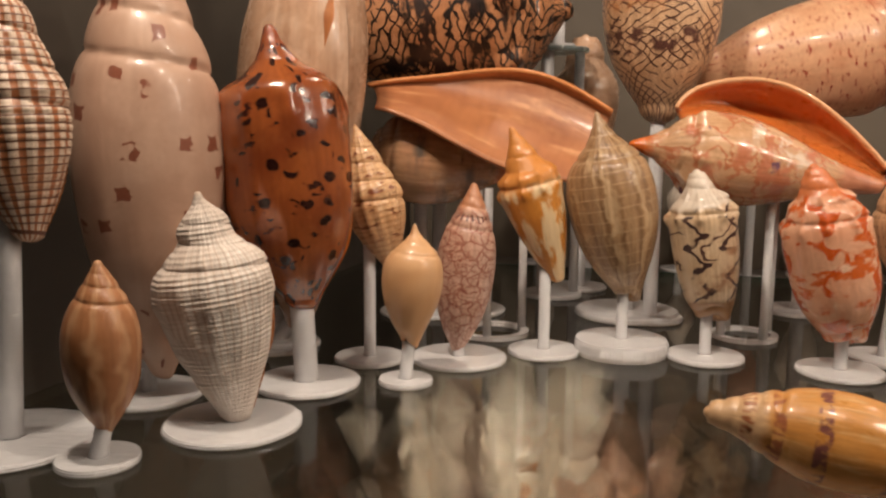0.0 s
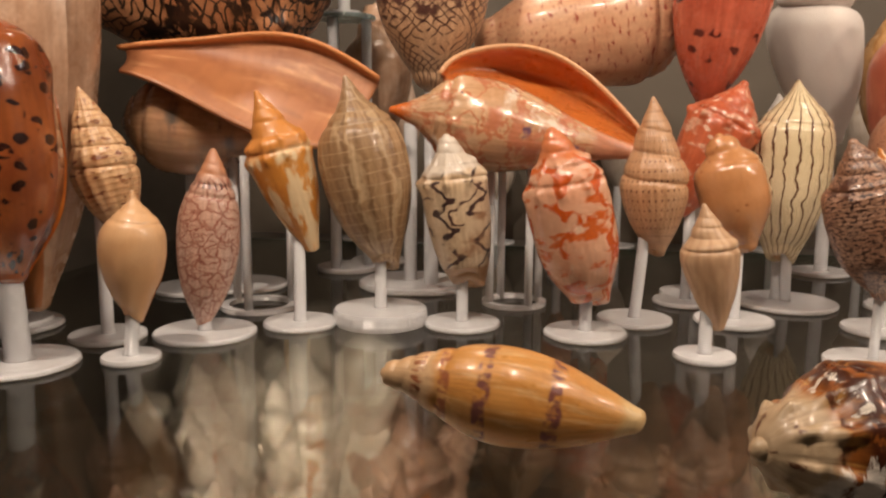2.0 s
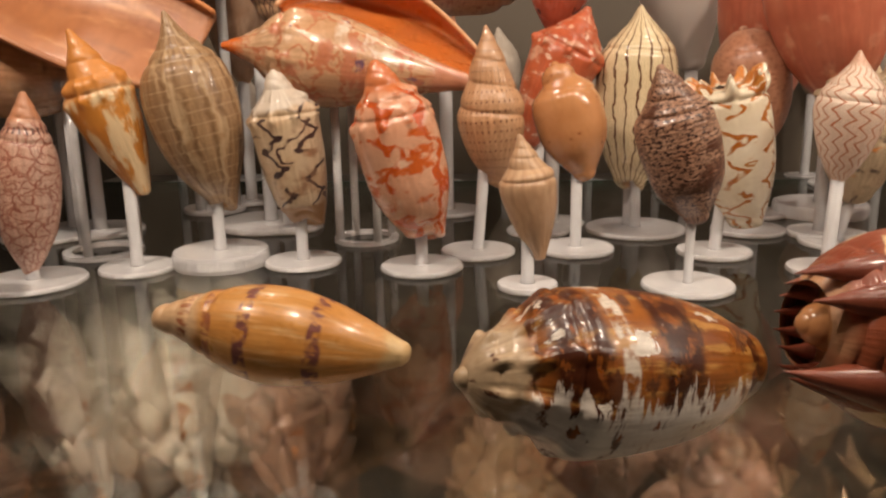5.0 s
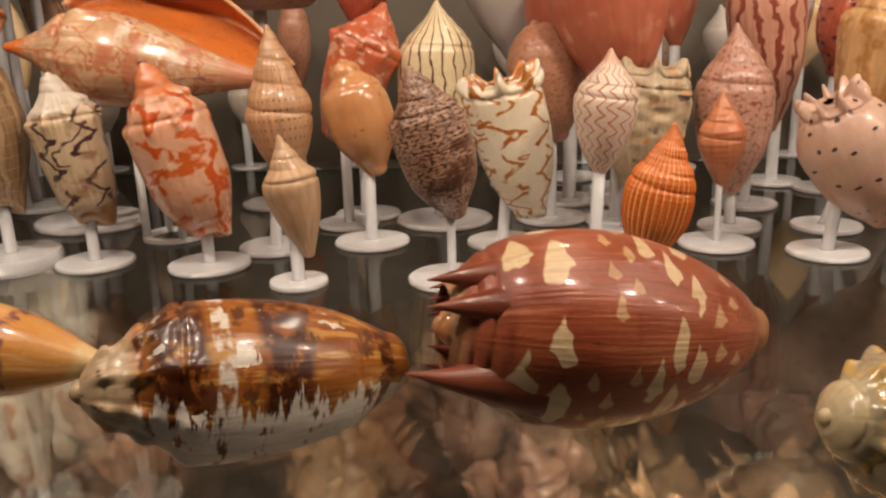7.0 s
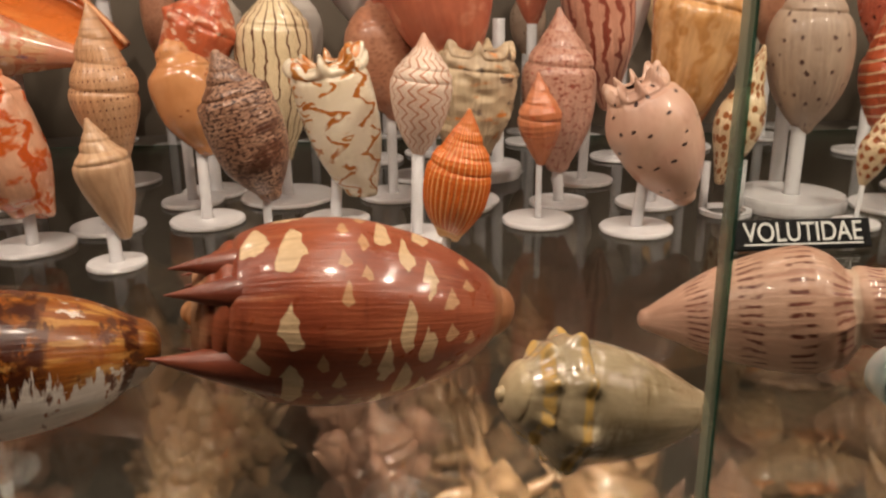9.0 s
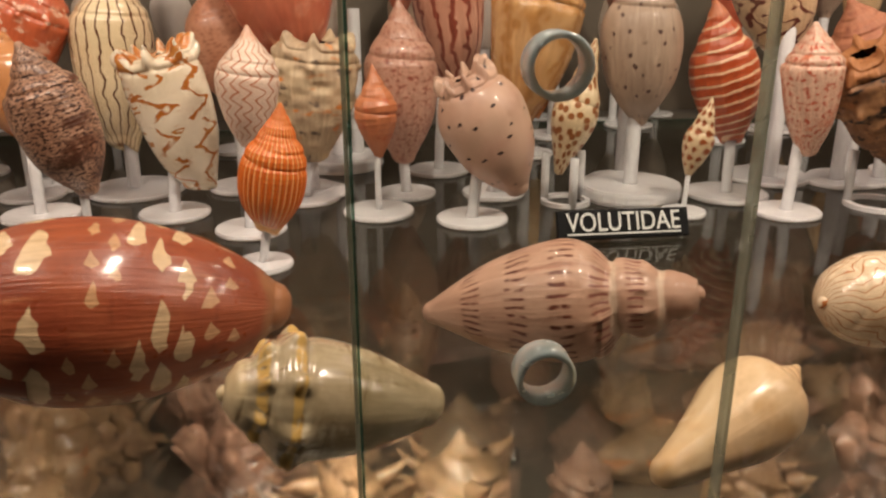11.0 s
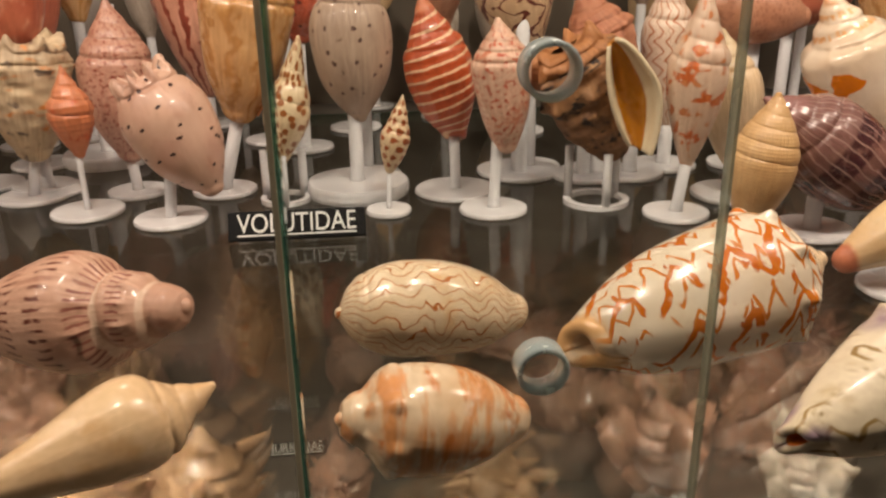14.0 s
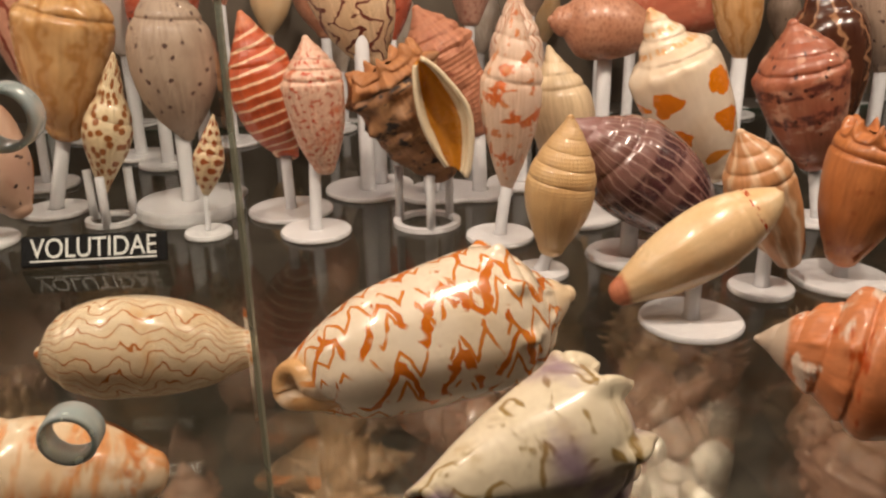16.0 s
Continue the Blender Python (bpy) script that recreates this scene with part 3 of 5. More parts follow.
        lift = lift + notch[2] * length * np.exp(-(off / radians(notch[1])) ** 2) * np.clip((S - 0.78) / 0.22, 0, 1) ** 2
    bend = bend + skew * R * np.clip((S - 0.55) / 0.45, 0, 1) ** 2
    X, Y, Z = rr * np.cos(ang), rr * np.sin(ang) + bend, length * (1 - S) + lift
    verts = np.stack([X, Y, Z], -1).reshape(-1, 3)
    uvs = np.stack([T, S], -1).reshape(-1, 2)
    i, j = np.meshgrid(np.arange(ns - 1), np.arange(nt), indexing="ij")
    a = (i * (nt + 1) + j).ravel()
    faces = np.stack([a, a + nt + 1, a + nt + 2, a + 1], -1).tolist()
    ob = mesh_object(name, verts, faces, material, uvs=uvs)
    # the face of the aperture, between the lip and the turn under it
    e0, e1 = np.arange(ns) * (nt + 1), np.arange(ns) * (nt + 1) + nt
    lo, hi = verts[e0], verts[e1]
    mid = lo * 0.45 + hi * 0.55
    d = (lo - mid)
    tang = np.stack([-np.sin(ang[:, -1]), np.cos(ang[:, -1]), np.zeros(ns)], -1)
    mid = mid - tang * (0.35 * R * np.clip(np.linalg.norm(hi - lo, axis=1) / (0.08 * R), 0, 1))[:, None]
    av = np.concatenate([lo, mid, hi])
    af = [(k, k + 1, ns + k + 1, ns + k) for k in range(ns - 1)] + [(ns + k, ns + k + 1, 2 * ns + k + 1, 2 * ns + k) for k in range(ns - 1)]
    mesh_object("aperture", av, af, mouth or M_MOUTH, ob)
    # front end: rounded over, or open where the canal shows
    ring = verts[(ns - 1) * (nt + 1):(ns - 1) * (nt + 1) + nt]
    mid_ = ring.mean(axis=0)
    r0 = float(rr[-1].mean())
    rows = ((1.0, 0.0), (0.97, -0.14), (0.88, -0.28), (0.72, -0.36), (0.52, -0.34), (0.42, -0.2)) if hollow else \
        ((1.0, 0.0), (0.96, -0.16), (0.86, -0.36), (0.68, -0.55), (0.42, -0.69), (0.06, -0.75))

    def cap(name, rows, mat, shift=0.0):
        ev, ef, eu = [], [], []
        for k, (q, d) in enumerate(rows):
            ev.append(mid_ + (ring - mid_) * q + np.array((0, 0, d * r0)))
            eu.append(np.stack([th[:nt], np.full(nt, 1 - 0.3 * d * r0 / length)], -1))
            if k:
                ef += [((k - 1) * nt + m, (k - 1) * nt + (m + 1) % nt, k * nt + (m + 1) % nt, k * nt + m) for m in range(nt)]
        mesh_object(name, np.concatenate(ev), ef, mat, ob, uvs=np.concatenate(eu))

    cap("front_end", rows, material)
    if hollow:
        cap("canal", ((0.42, -0.2), (0.36, 0.1), (0.26, 0.7), (0.05, 1.2)), mouth or M_MOUTH_PALE)
    if bulb:
        rb = min(max(float(rr[2].mean()), width * 0.025), width * 0.07)
        bm = bmesh.new()
        bmesh.ops.create_icosphere(bm, subdivisions=2, radius=rb)
        bmesh.ops.translate(bm, vec=(0, 0, length * (1 - s[2])), verts=bm.verts)
        part("apex_whorl", bm, material, ob, "", True)
    ob.matrix_world = place
    return tagged(ob, label, "seashell", group)


def stand(base, size, top, thick=0.004, post=0.0045, lean=None, seed=0):
    """A white printed stand: a round foot and a post up to the height top, reaching over to lean (x, y)."""
    root = tagged(new("shell_stand"), "white printed plastic stand with a round foot", "display stand", "white shell stands")
    root.location = (base[0], base[1], 0)
    r = size / 2
    part("foot", lathe(((r * 0.97, 0.0003), (r, thick * 0.3), (r * 0.995, thick * 0.8), (r * 0.965, thick)), 26, 0.008, seed), M_PRINT, root)
    if top > thick + 0.002:
        q = lathe(((post * 1.25, thick - 0.0005), (post * 1.02, thick + 0.002), (post, thick + 0.005), (post, max(top, thick + 0.006))), 14, 0.02, seed)
        if lean:
            h = top - thick
            for vert in q.verts:
                k = max(0.0, (vert.co.z - thick) / h)
                vert.co.x += (lean[0] - base[0]) * k
                vert.co.y += (lean[1] - base[1]) * k
        part("post", q, M_PRINT, root, "", True)
    return root


def ring_stand(base, size, top, posts=3, thick=0.004, turn=0.0, rpost=0.0035):
    root = tagged(new("shell_stand"), "white printed plastic stand with a ring foot and posts", "display stand", "white shell stands")
    root.location = (base[0], base[1], 0)
    r, n = size / 2, 40
    bm = bmesh.new()
    rings = [[bm.verts.new((q * math.cos(2 * math.pi * i / n), q * math.sin(2 * math.pi * i / n), h)) for i in range(n)]
             for q, h in ((r * 0.78, 0.0003), (r, 0.0003), (r, thick), (r * 0.78, thick))]
    for a, b in zip(rings, rings[1:] + rings[:1]):
        for i in range(n):
            bm.faces.new((a[i], a[(i + 1) % n], b[(i + 1) % n], b[i]))
    part("ring_foot", bm, M_PRINT, root)
    for k in range(posts):
        an = radians(turn) + 2 * math.pi * k / posts
        p = part("post", lathe(((rpost, 0.001), (rpost, top)), 12, 0.02, k), M_PRINT, root, "", True)
        p.location = (r * 0.87 * math.cos(an), r * 0.87 * math.sin(an), 0)
    return root


M_MOUTH = shell_material("shell_mouth", "c88452", "b06a3c", rough=0.3)
M_MOUTH_PALE = shell_material("shell_mouth_pale", "e8c8a0", "d8a878", rough=0.3)
M_MOUTH_ORANGE = shell_material("shell_mouth_orange", "d87828", "c05a18", rough=0.25)


def standing(label, base, foot, apex, tip, width, material, prof="oval", thick=0.004, post=0.0045, post_top=None, feet=True, **more):
    """A shell on its stand."""
    ob = shell(label, apex, tip, width, material, prof, **more)
    if feet:
        A, B = Vector(apex), Vector(tip)
        d = A - B
        h2 = d.x * d.x + d.y * d.y
        k = 0.12 if h2 < 1e-6 else ((base[0] - B.x) * d.x + (base[1] - B.y) * d.y) / h2
        k = min(max(k, 0.04), 0.6)
        p = B + d * k
        stand(base, foot, (p.z if post_top is None else post_top), thick, post, (p.x, p.y), seed=int(abs(base[0]) * 1000))
    return ob


def flare(ob, low, high, material, back, label):
    """The spread lip of a shell: a hollow sheet between two curves of four points each, with a rolled rim."""
    inv = ob.matrix_basis.inverted()

    def curve(p, k):
        p = [Vector(q) for q in p]
        return p[0] * (1 - k) ** 3 + p[1] * 3 * k * (1 - k) ** 2 + p[2] * 3 * k * k * (1 - k) + p[3] * k ** 3

    nu, nv = 48, 22
    verts, uvs = [], []
    for i in range(nu + 1):
        k = i / nu
        a, b = curve(low, k), curve(high, k)
        for j in range(nv + 1):
            q = j / nv
            p = a.lerp(b, q)
            p -= SIDE * (back * math.sin(math.pi * min(q * 1.04, 1.0)) * math.sin(math.pi * (0.12 + 0.76 * k)))
            p.z += 0.0025 * math.sin(9 * k + 2 * q) * q
            if q > 0.93:
                p += SIDE * (0.012 * (q - 0.93) / 0.07)
            verts.append(inv @ p)
            uvs.append((k, q))
    w = nv + 1
    faces = [(i * w + j, (i + 1) * w + j, (i + 1) * w + j + 1, i * w + j + 1) for i in range(nu) for j in range(nv)]
    lip = mesh_object("outer_lip", verts, faces, material, ob, label, uvs=uvs)
    thick = lip.modifiers.new("thickness", "SOLIDIFY")
    thick.thickness, thick.offset = 0.0030, 0.0
    return lip


def horn(ob, start, bend, end, r):
    """A curved, pointed spine on a crown, in the shell's own space."""
    n, m = 14, 14
    P = [Vector(q) for q in (start, bend, end)]
    verts, faces, uvs = [], [], []
    for i in range(m + 1):
        k = i / m
        c = P[0] * (1 - k) ** 2 + P[1] * 2 * k * (1 - k) + P[2] * k * k
        d = ((P[1] - P[0]) * (1 - k) + (P[2] - P[1]) * k).normalized()
        x = d.orthogonal().normalized()
        y = d.cross(x)
        rr = r * (1 - k) ** 1.15 + 0.0003
        verts += [c + (x * math.cos(2 * math.pi * j / n) + y * math.sin(2 * math.pi * j / n)) * rr for j in range(n)]
        uvs += [(j / n, 0.2 * k) for j in range(n)]
    for i in range(m):
        faces += [(i * n + j, i * n + (j + 1) % n, (i + 1) * n + (j + 1) % n, (i + 1) * n + j) for j in range(n)]
    return mesh_object("spine", verts, faces, M_HORN, ob, "brown curved spine", uvs=uvs)


def riser(base, top, size):
    """A raised round platform on three posts at the back."""
    root = tagged(new("display_riser"), "grey round platform raised on white posts", "display stand")
    root.location = (base[0], base[1], 0)
    r = size / 2
    part("top_plate", lathe(((r * 0.98, top - 0.004), (r, top - 0.003), (r, top - 0.001), (r * 0.98, top)), 40), M_RING, root)
    part("foot", lathe(((r * 0.98, 0.0003), (r, 0.001), (r, 0.004), (r * 0.97, 0.005)), 30), M_PRINT, root)
    for k in range(3):
        q = part("post", lathe(((0.005, 0.004), (0.005, top - 0.003)), 14), M_PRINT, root, "", True)
        q.location = (r * 0.7 * math.cos(2.1 * k), r * 0.7 * math.sin(2.1 * k), 0)
    ob = stand((base[0], base[1]), size * 0.55, 0.05, 0.004, 0.006)
    ob.location.z = top
    return root

# shell surfaces
M_PLAID = shell_material("plaid_shell", "e9d6c2", "dcc0a8", (("axial", "b4744c", (18, 0.5, 0.32, 0.2)), ("spiral", "6e4638", (34, 0.3, 0.14, 0.14))), relief=0.12, spiral=34)
M_PINKSPOT = shell_material("pink_spot_shell", "ceac96", "c09c86", (("spots", "8c5440", (9, 8, 0.11, 0.03, 0.8, 1)),), streak=0.12)
M_CHALKRIB = shell_material("chalk_rib_shell", "f0e8e0", "e2d4c8", (("flame", "d0ac96", (6, 5, 0.60, 0.16)), ("axial", "d4c0ae", (44, 0.8, 0.04, 0.3))), rough=0.62, coat=0.0, relief=0.5, spiral=46, streak=0.3, grain=(60, 10))
M_SMALLBROWN = shell_material("small_brown_shell", "b47c54", "a06a44", (("axial", "c89870", (9, 1.6, 0.05, 0.6)),), streak=0.35)
M_REDSPOT = shell_material("red_spot_shell", "a0582c", "864222", (("flame", "c07a48", (5, 3, 0.56, 0.2)), ("spots", "2c1410", (15, 13, 0.20, 0.10, 0.6)), ("flame", "3c1c14", (16, 18, 0.60, 0.06))), rough=0.16, coat=0.7, streak=0.3)
M_TALLPALE = shell_material("tall_pale_shell", "c8a488", "b28c70", (("flame", "d8bca4", (5, 2, 0.5, 0.2)),), rough=0.22, streak=0.4)
M_DASHRIB = shell_material("dash_rib_shell", "e4bc90", "d8a878", (("flame", "84482c", (10, 26, 0.56, 0.06)), ("spiral", "c08858", (24, 0.2, 0.06, 0.14))), relief=0.15, spiral=24)
M_YELLOW = shell_material("yellow_shell", "e2b486", "d6a474", (), streak=0.15, rough=0.3)
M_PINKNET = shell_material("pink_net_shell", "d8b4a2", "cea48e", (("net", "a0604e", (13, 15, 0.10, 2.6)), ("net", "b07c6a", (8, 22, 0.07, 2.4)), ("range", "c88c68", (-0.1, 0.17)), ("bands", "5c3834", ((0.19,), 0.02, 0.3, 22))))
M_ORANGEMITRE = shell_material("orange_mitre_shell", "dc9440", "d08434", (("flame", "f0d4a8", (8, 2.5, 0.46, 0.08)), ("range", "d89048", (-0.1, 0.4))), streak=0.3)
M_GREYSTREAK = shell_material("grey_streak_shell", "b4926c", "a4825e", (("axial", "c8aa84", (7, 1.8, 0.02, 0.45)), ("axial", "947250", (16, 1.2, 0.05, 0.4)), ("spiral", "c4a682", (16, 0.2, 0.02, 0.14))), streak=0.55, spiral=26)
M_DARKLINE = shell_material("dark_line_shell", "e0c8a8", "d2b490", (("zig", "46302e", (5, 1.3, 0.15, 0.06, 5.0, 0.6, 0.40)), ("zig", "5c4038", (4, 1.6, 0.10, 0.05, 3.0, 0.7, 0.48)), ("flame", "b08868", (5, 6, 0.56, 0.12)), ("range", "ddd0c0", (-0.1, 0.26)), ("range", "b08458", (0.88, 1.2))), coat=0.5)
M_REDFLAME = shell_material("red_flame_shell", "e4b090", "dc9e7c", (("flame", "d06428", (5, 8, 0.53, 0.08)), ("zig", "c85820", (5, 1.4, 0.20, 0.10, 4.0, 0.5, 0.40)), ("flame", "ecc4a8", (6, 6, 0.60, 0.10)), ("range", "d88050", (-0.1, 0.18))), rough=0.2, coat=0.5, streak=0.25)
M_TAN = shell_material("tan_shell", "d4b08c", "c8a07c", (("axial", "c29a76", (14, 2.4, 0.02, 0.6)),), streak=0.25)
M_DASHROWS = shell_material("dash_rows_shell", "d2a67e", "c6966e", (("checks", "6c3c2c", (34, 16, 0.62)),), spiral=30)
M_EGG = shell_material("egg_shell", "cc9262", "c08454", (("spots", "8c5030", (14, 14, 0.09, 0.06, 0.5)),), rough=0.14, coat=0.7, streak=0.12)
M_REDCROWN = shell_material("red_crown_shell", "cc6a44", "bc5a36", (("flame", "e4b498", (8, 10, 0.52, 0.14)), ("spots", "e8c0a8", (14, 13, 0.14, 0.08, 0.6))), coat=0.5)
M_ZEBRA = shell_material("zebra_shell", "e6d4b0", "dccaa4", (("axial", "5c3828", (21, 1.5, 0.11, 0.12)),), rough=0.2, streak=0.1)
M_BROWNSPECK = shell_material("brown_speck_shell", "bc967e", "a4785e", (("flame", "40241c", (46, 60, 0.50, 0.06)), ("flame", "56301f", (5, 6, 0.50, 0.16))), spiral=22)
M_CREAMLINE = shell_material("cream_line_shell", "ece2cc", "e2d4b8", (("zig", "b06a2c", (5, 1.2, 0.17, 0.06, 5.0, 0.7, 0.38)), ("zig", "b87838", (4, 1.4, 0.12, 0.06, 8.0, 0.5, 0.47)), ("flame", "cc9458", (6, 6, 0.64, 0.06)), ("bands", "c88040", ((0.04,), 0.03, 0.2))), rough=0.2, coat=0.5, streak=0.15)
M_OVATE = shell_material("ovate_shell", "c08c70", "b47c60", (("spots", "a06c54", (24, 24, 0.14, 0.2, 1.0)),), streak=0.2)
M_CORALPINK = shell_material("coral_pink_shell", "c87458", "b8624a", (("flame", "dc9c80", (14, 8, 0.54, 0.16)),), streak=0.3)
M_WAVE = shell_material("wave_shell", "e8d4c2", "dec6b2", (("zig", "b06438", (16, 1.6, 0.11, 0.14, 8.0, 0.8)), ("range", "d4a88e", (-0.1, 0.12))), streak=0.15)
M_RAGGED = shell_material("ragged_shell", "d6c2a0", "bca68a", (("flame", "d8883c", (8, 9, 0.58, 0.1)), ("flame", "6c5c50", (12, 12, 0.56, 0.12))), rough=0.5, relief=0.5, coat=0.05)
M_ORANGERIB = shell_material("orange_rib_shell", "e0701c", "d05e14", (("axial", "f4bc7c", (30, 0.2, 0.12, 0.22)), ("spiral", "e88c40", (26, 0.2, 0.02, 0.14)), ("range", "f0b878", (0.94, 1.2))), relief=0.25, streak=0.25, spiral=26)
M_SMALLORANGE = shell_material("small_orange_shell", "d4865c", "c87850", (("flame", "c05024", (7, 7, 0.58, 0.1)),), spiral=18)
M_PINKSPECK = shell_material("pink_speck_shell", "cca08c", "c0907c", (("flame", "945040", (40, 40, 0.52, 0.1)),), spiral=24)
M_WAVYPINK = shell_material("wavy_pink_shell", "d8a48c", "cc947c", (("axial", "8c4434", (14, 1.8, 0.22, 0.2)),))
M_DOTTED = shell_material("dotted_shell", "d4b09a", "c69c88", (("flame", "b88874", (6, 2, 0.54, 0.2)), ("spots", "3c2420", (9, 8, 0.085, 0.03, 0.75))), streak=0.2)
M_HONEY = shell_material("honey_shell", "dcb07c", "cc9c68", (("axial", "c08c54", (9, 2.0, 0.03, 0.5)),), streak=0.4, rough=0.2)
M_POLKA = shell_material("polka_shell", "ecd8b4", "e4cca4", (("spots", "a0602c", (14, 13, 0.30, 0.05, 1.0)),))
M_GREYSPOT = shell_material("grey_spot_shell", "c0a894", "ae9684", (("spots", "5c4038", (14, 9, 0.10, 0.05, 0.85)),), relief=0.4, rough=0.45)
M_SPINDLE = shell_material("spindle_shell", "ecd4b0", "e4c8a0", (("drops", "a0501c", (7, 0.04, 0.92, 8, 0.40, 1.1)),))
M_REDSTRIPE = shell_material("red_stripe_shell", "c45a30", "b44c28", (("slant", "ecc4a0", (13, 2, 0.16, 0.16)), ("range", "cc7850", (-0.1, 0.12))), relief=0.3)
M_SALMON = shell_material("salmon_shell", "e8c4ac", "e0b49c", (("flame", "c0583c", (30, 26, 0.53, 0.08)), ("flame", "d07854", (5, 6, 0.54, 0.16))))
M_ORANGEFLAME = shell_material("orange_flame_shell", "ecd2bc", "e2c0a8", (("flame", "d0682c", (7, 9, 0.54, 0.06)), ("flame", "d88c58", (14, 18, 0.58, 0.06))))
M_PALEMARK = shell_material("pale_mark_shell", "e4ceac", "dcc29c", (("flame", "8c6068", (8, 10, 0.66, 0.04)),))
M_RIDGED = shell_material("ridged_shell", "e0bc88", "d0a874", (("spiral", "c49860", (38, 0.3, 0.02, 0.3)),), relief=0.25, streak=0.3)
M_PURPLE = shell_material("purple_shell", "8c6862", "7c5852", (("bands", "4c2c30", ((0.5, 0.75), 0.09, 0.2)), ("axial", "a88880", (30, 1.0, 0.02, 0.3)), ("range", "98706c", (-0.1, 0.2))), rough=0.2, coat=0.5)
M_ORANGESQ = shell_material("orange_square_shell", "ecdcc6", "e4ceb2", (("drops", "e08010", (5, 0.40, 0.16, 1, 0.62, 1.1)), ("drops", "dc7c18", (5, 0.64, 0.15, 1, 0.60, 1.1)), ("drops", "e09030", (6, 0.84, 0.10, 1, 0.45, 0.8)), ("bands", "e8b078", ((0.22, 0.12), 0.02, 0.06)), ("range", "e8b080", (-0.1, 0.06))), rough=0.2, coat=0.5, streak=0.15)
M_VASEYELLOW = shell_material("vase_yellow_shell", "f0d2a4", "e8c08e", (("flame", "f0d8b4", (3, 3, 0.52, 0.2)), ("range", "cc8060", (0.93, 1.2)), ("spots", "b84c28", (22, 60, 0.36, 0.1, 1.1, 0, (0.16,), 0.012))), rough=0.2, streak=0.15)
M_TANCONE = shell_material("tan_cone_shell", "d8a070", "c88c5c", (("axial", "e8c4a0", (8, 1.2, 0.1, 0.4)),))
M_REDSHOULDER = shell_material("red_shoulder_shell", "b87458", "a86048", (("bands", "6c3830", ((0.42, 0.62), 0.05, 0.1)), ("flame", "d8a890", (8, 8, 0.54, 0.12)), ("spots", "4c2420", (18, 9, 0.1, 0.06, 0.6))))
M_RIGHTORANGE = shell_material("right_orange_shell", "d0844c", "c07440", (("flame", "a85830", (6, 6, 0.58, 0.1)),))
M_BAILER = shell_material("bailer_shell", "b08a68", "c09070", (("flame", "d8a878", (2, 7, 0.52, 0.2)), ("flame", "6c625a", (3, 6, 0.50, 0.2)), ("range", "cc8058", (0.62, 1.3))), rough=0.2, coat=0.5)
M_BEAR = shell_material("bear_shell", "dcb48e", "d2a47c", (("flame", "cc8464", (6, 8, 0.52, 0.10)), ("net", "c8805c", (7, 8, 0.07, 1.8)), ("flame", "f0dcc8", (5, 7, 0.57, 0.10)), ("flame", "7c5c70", (6, 6, 0.63, 0.06)), ("range", "d8702c", (-0.1, 0.10)), ("range", "d89878", (0.8, 1.2))), rough=0.2, coat=0.5)
M_DARKNET = shell_material("dark_net_shell", "c08860", "b07850", (("tent", "1c100c", (20, 20, 0.30, 2.6, 0.36)), ("bands", "1c100c", ((0.4, 0.66), 0.06, 0.1)), ("flame", "2a1812", (8, 9, 0.56, 0.06))))
M_NETCONE = shell_material("net_cone_shell", "d8b490", "cca680", (("tent", "4c2c24", (24, 22, 0.24, 2.0, 0.40)), ("bands", "5c3c34", ((0.45, 0.7), 0.07, 0.05)), ("flame", "c07838", (4, 3, 0.56, 0.2))))
M_PEACH = shell_material("peach_shell", "dcae8a", "d29e7a", (("flame", "a04c38", (36, 60, 0.58, 0.04)), ("flame", "c07454", (5, 4, 0.56, 0.2))), streak=0.25)
M_CORALRED = shell_material("coral_red_shell", "cc6a50", "bc5840", (("spots", "5c2420", (8, 10, 0.14, 0.08, 0.7)),), rough=0.22)
M_CHALK = shell_material("chalk_shell", "dcd4cc", "d2cac4", (), rough=0.6, coat=0.0, streak=0.1)
M_DARKBROWN = shell_material("dark_brown_shell", "5c3828", "4c2c20", (("axial", "a87c5c", (9, 1.5, 0.08, 0.2)),), rough=0.15, coat=0.6)
M_BROWNCURL = shell_material("brown_curl_shell", "e4c8a4", "dcbc94", (("zig", "6c3024", (9, 2.2, 0.14, 0.14, 4.0, 0.8)),))
M_ROUGH = shell_material("rough_shell", "c88868", "b8785a", (("flame", "a05c44", (20, 20, 0.52, 0.16)),), rough=0.5, relief=0.5, coat=0.05, spiral=26)
M_BANDED = shell_material("banded_shell", "dc9e56", "d28e44", (("flame", "e8bc84", (30, 3, 0.50, 0.2)), ("flame", "e0a866", (4, 5, 0.5, 0.2)), ("range", "e0b88c", (-0.1, 0.24)), ("bands", "84504a", ((0.42, 0.69), 0.034, 0.10)), ("bands", "a86440", ((0.15, 0.26), 0.028, 0.06)), ("range", "e8c690", (0.92, 1.3))), rough=0.26, coat=0.35, streak=0.4, grain=(90, 4))
M_BROWNWHITE = shell_material("brown_white_shell", "ac6626", "94521e", (("flame", "d09850", (34, 4, 0.50, 0.10)), ("bands", "4c220e", ((0.28, 0.60), 0.10, 0.20)), ("bands", "eee2d2", ((0.41,), 0.03, 0.12)), ("flame", "f0e6d8", (12, 7, 0.63, 0.03)), ("side", "f2e8dc", (0.47, 0.13, 0.32)), ("flame", "a05a24", (14, 24, 0.61, 0.04)), ("bands", "5a2a16", ((0.97,), 0.035, 0.14)), ("range", "cbb08e", (-0.1, 0.18)), ("flame", "6c4028", (9, 14, 0.57, 0.08))), rough=0.26, coat=0.25, streak=0.5, grain=(120, 5))
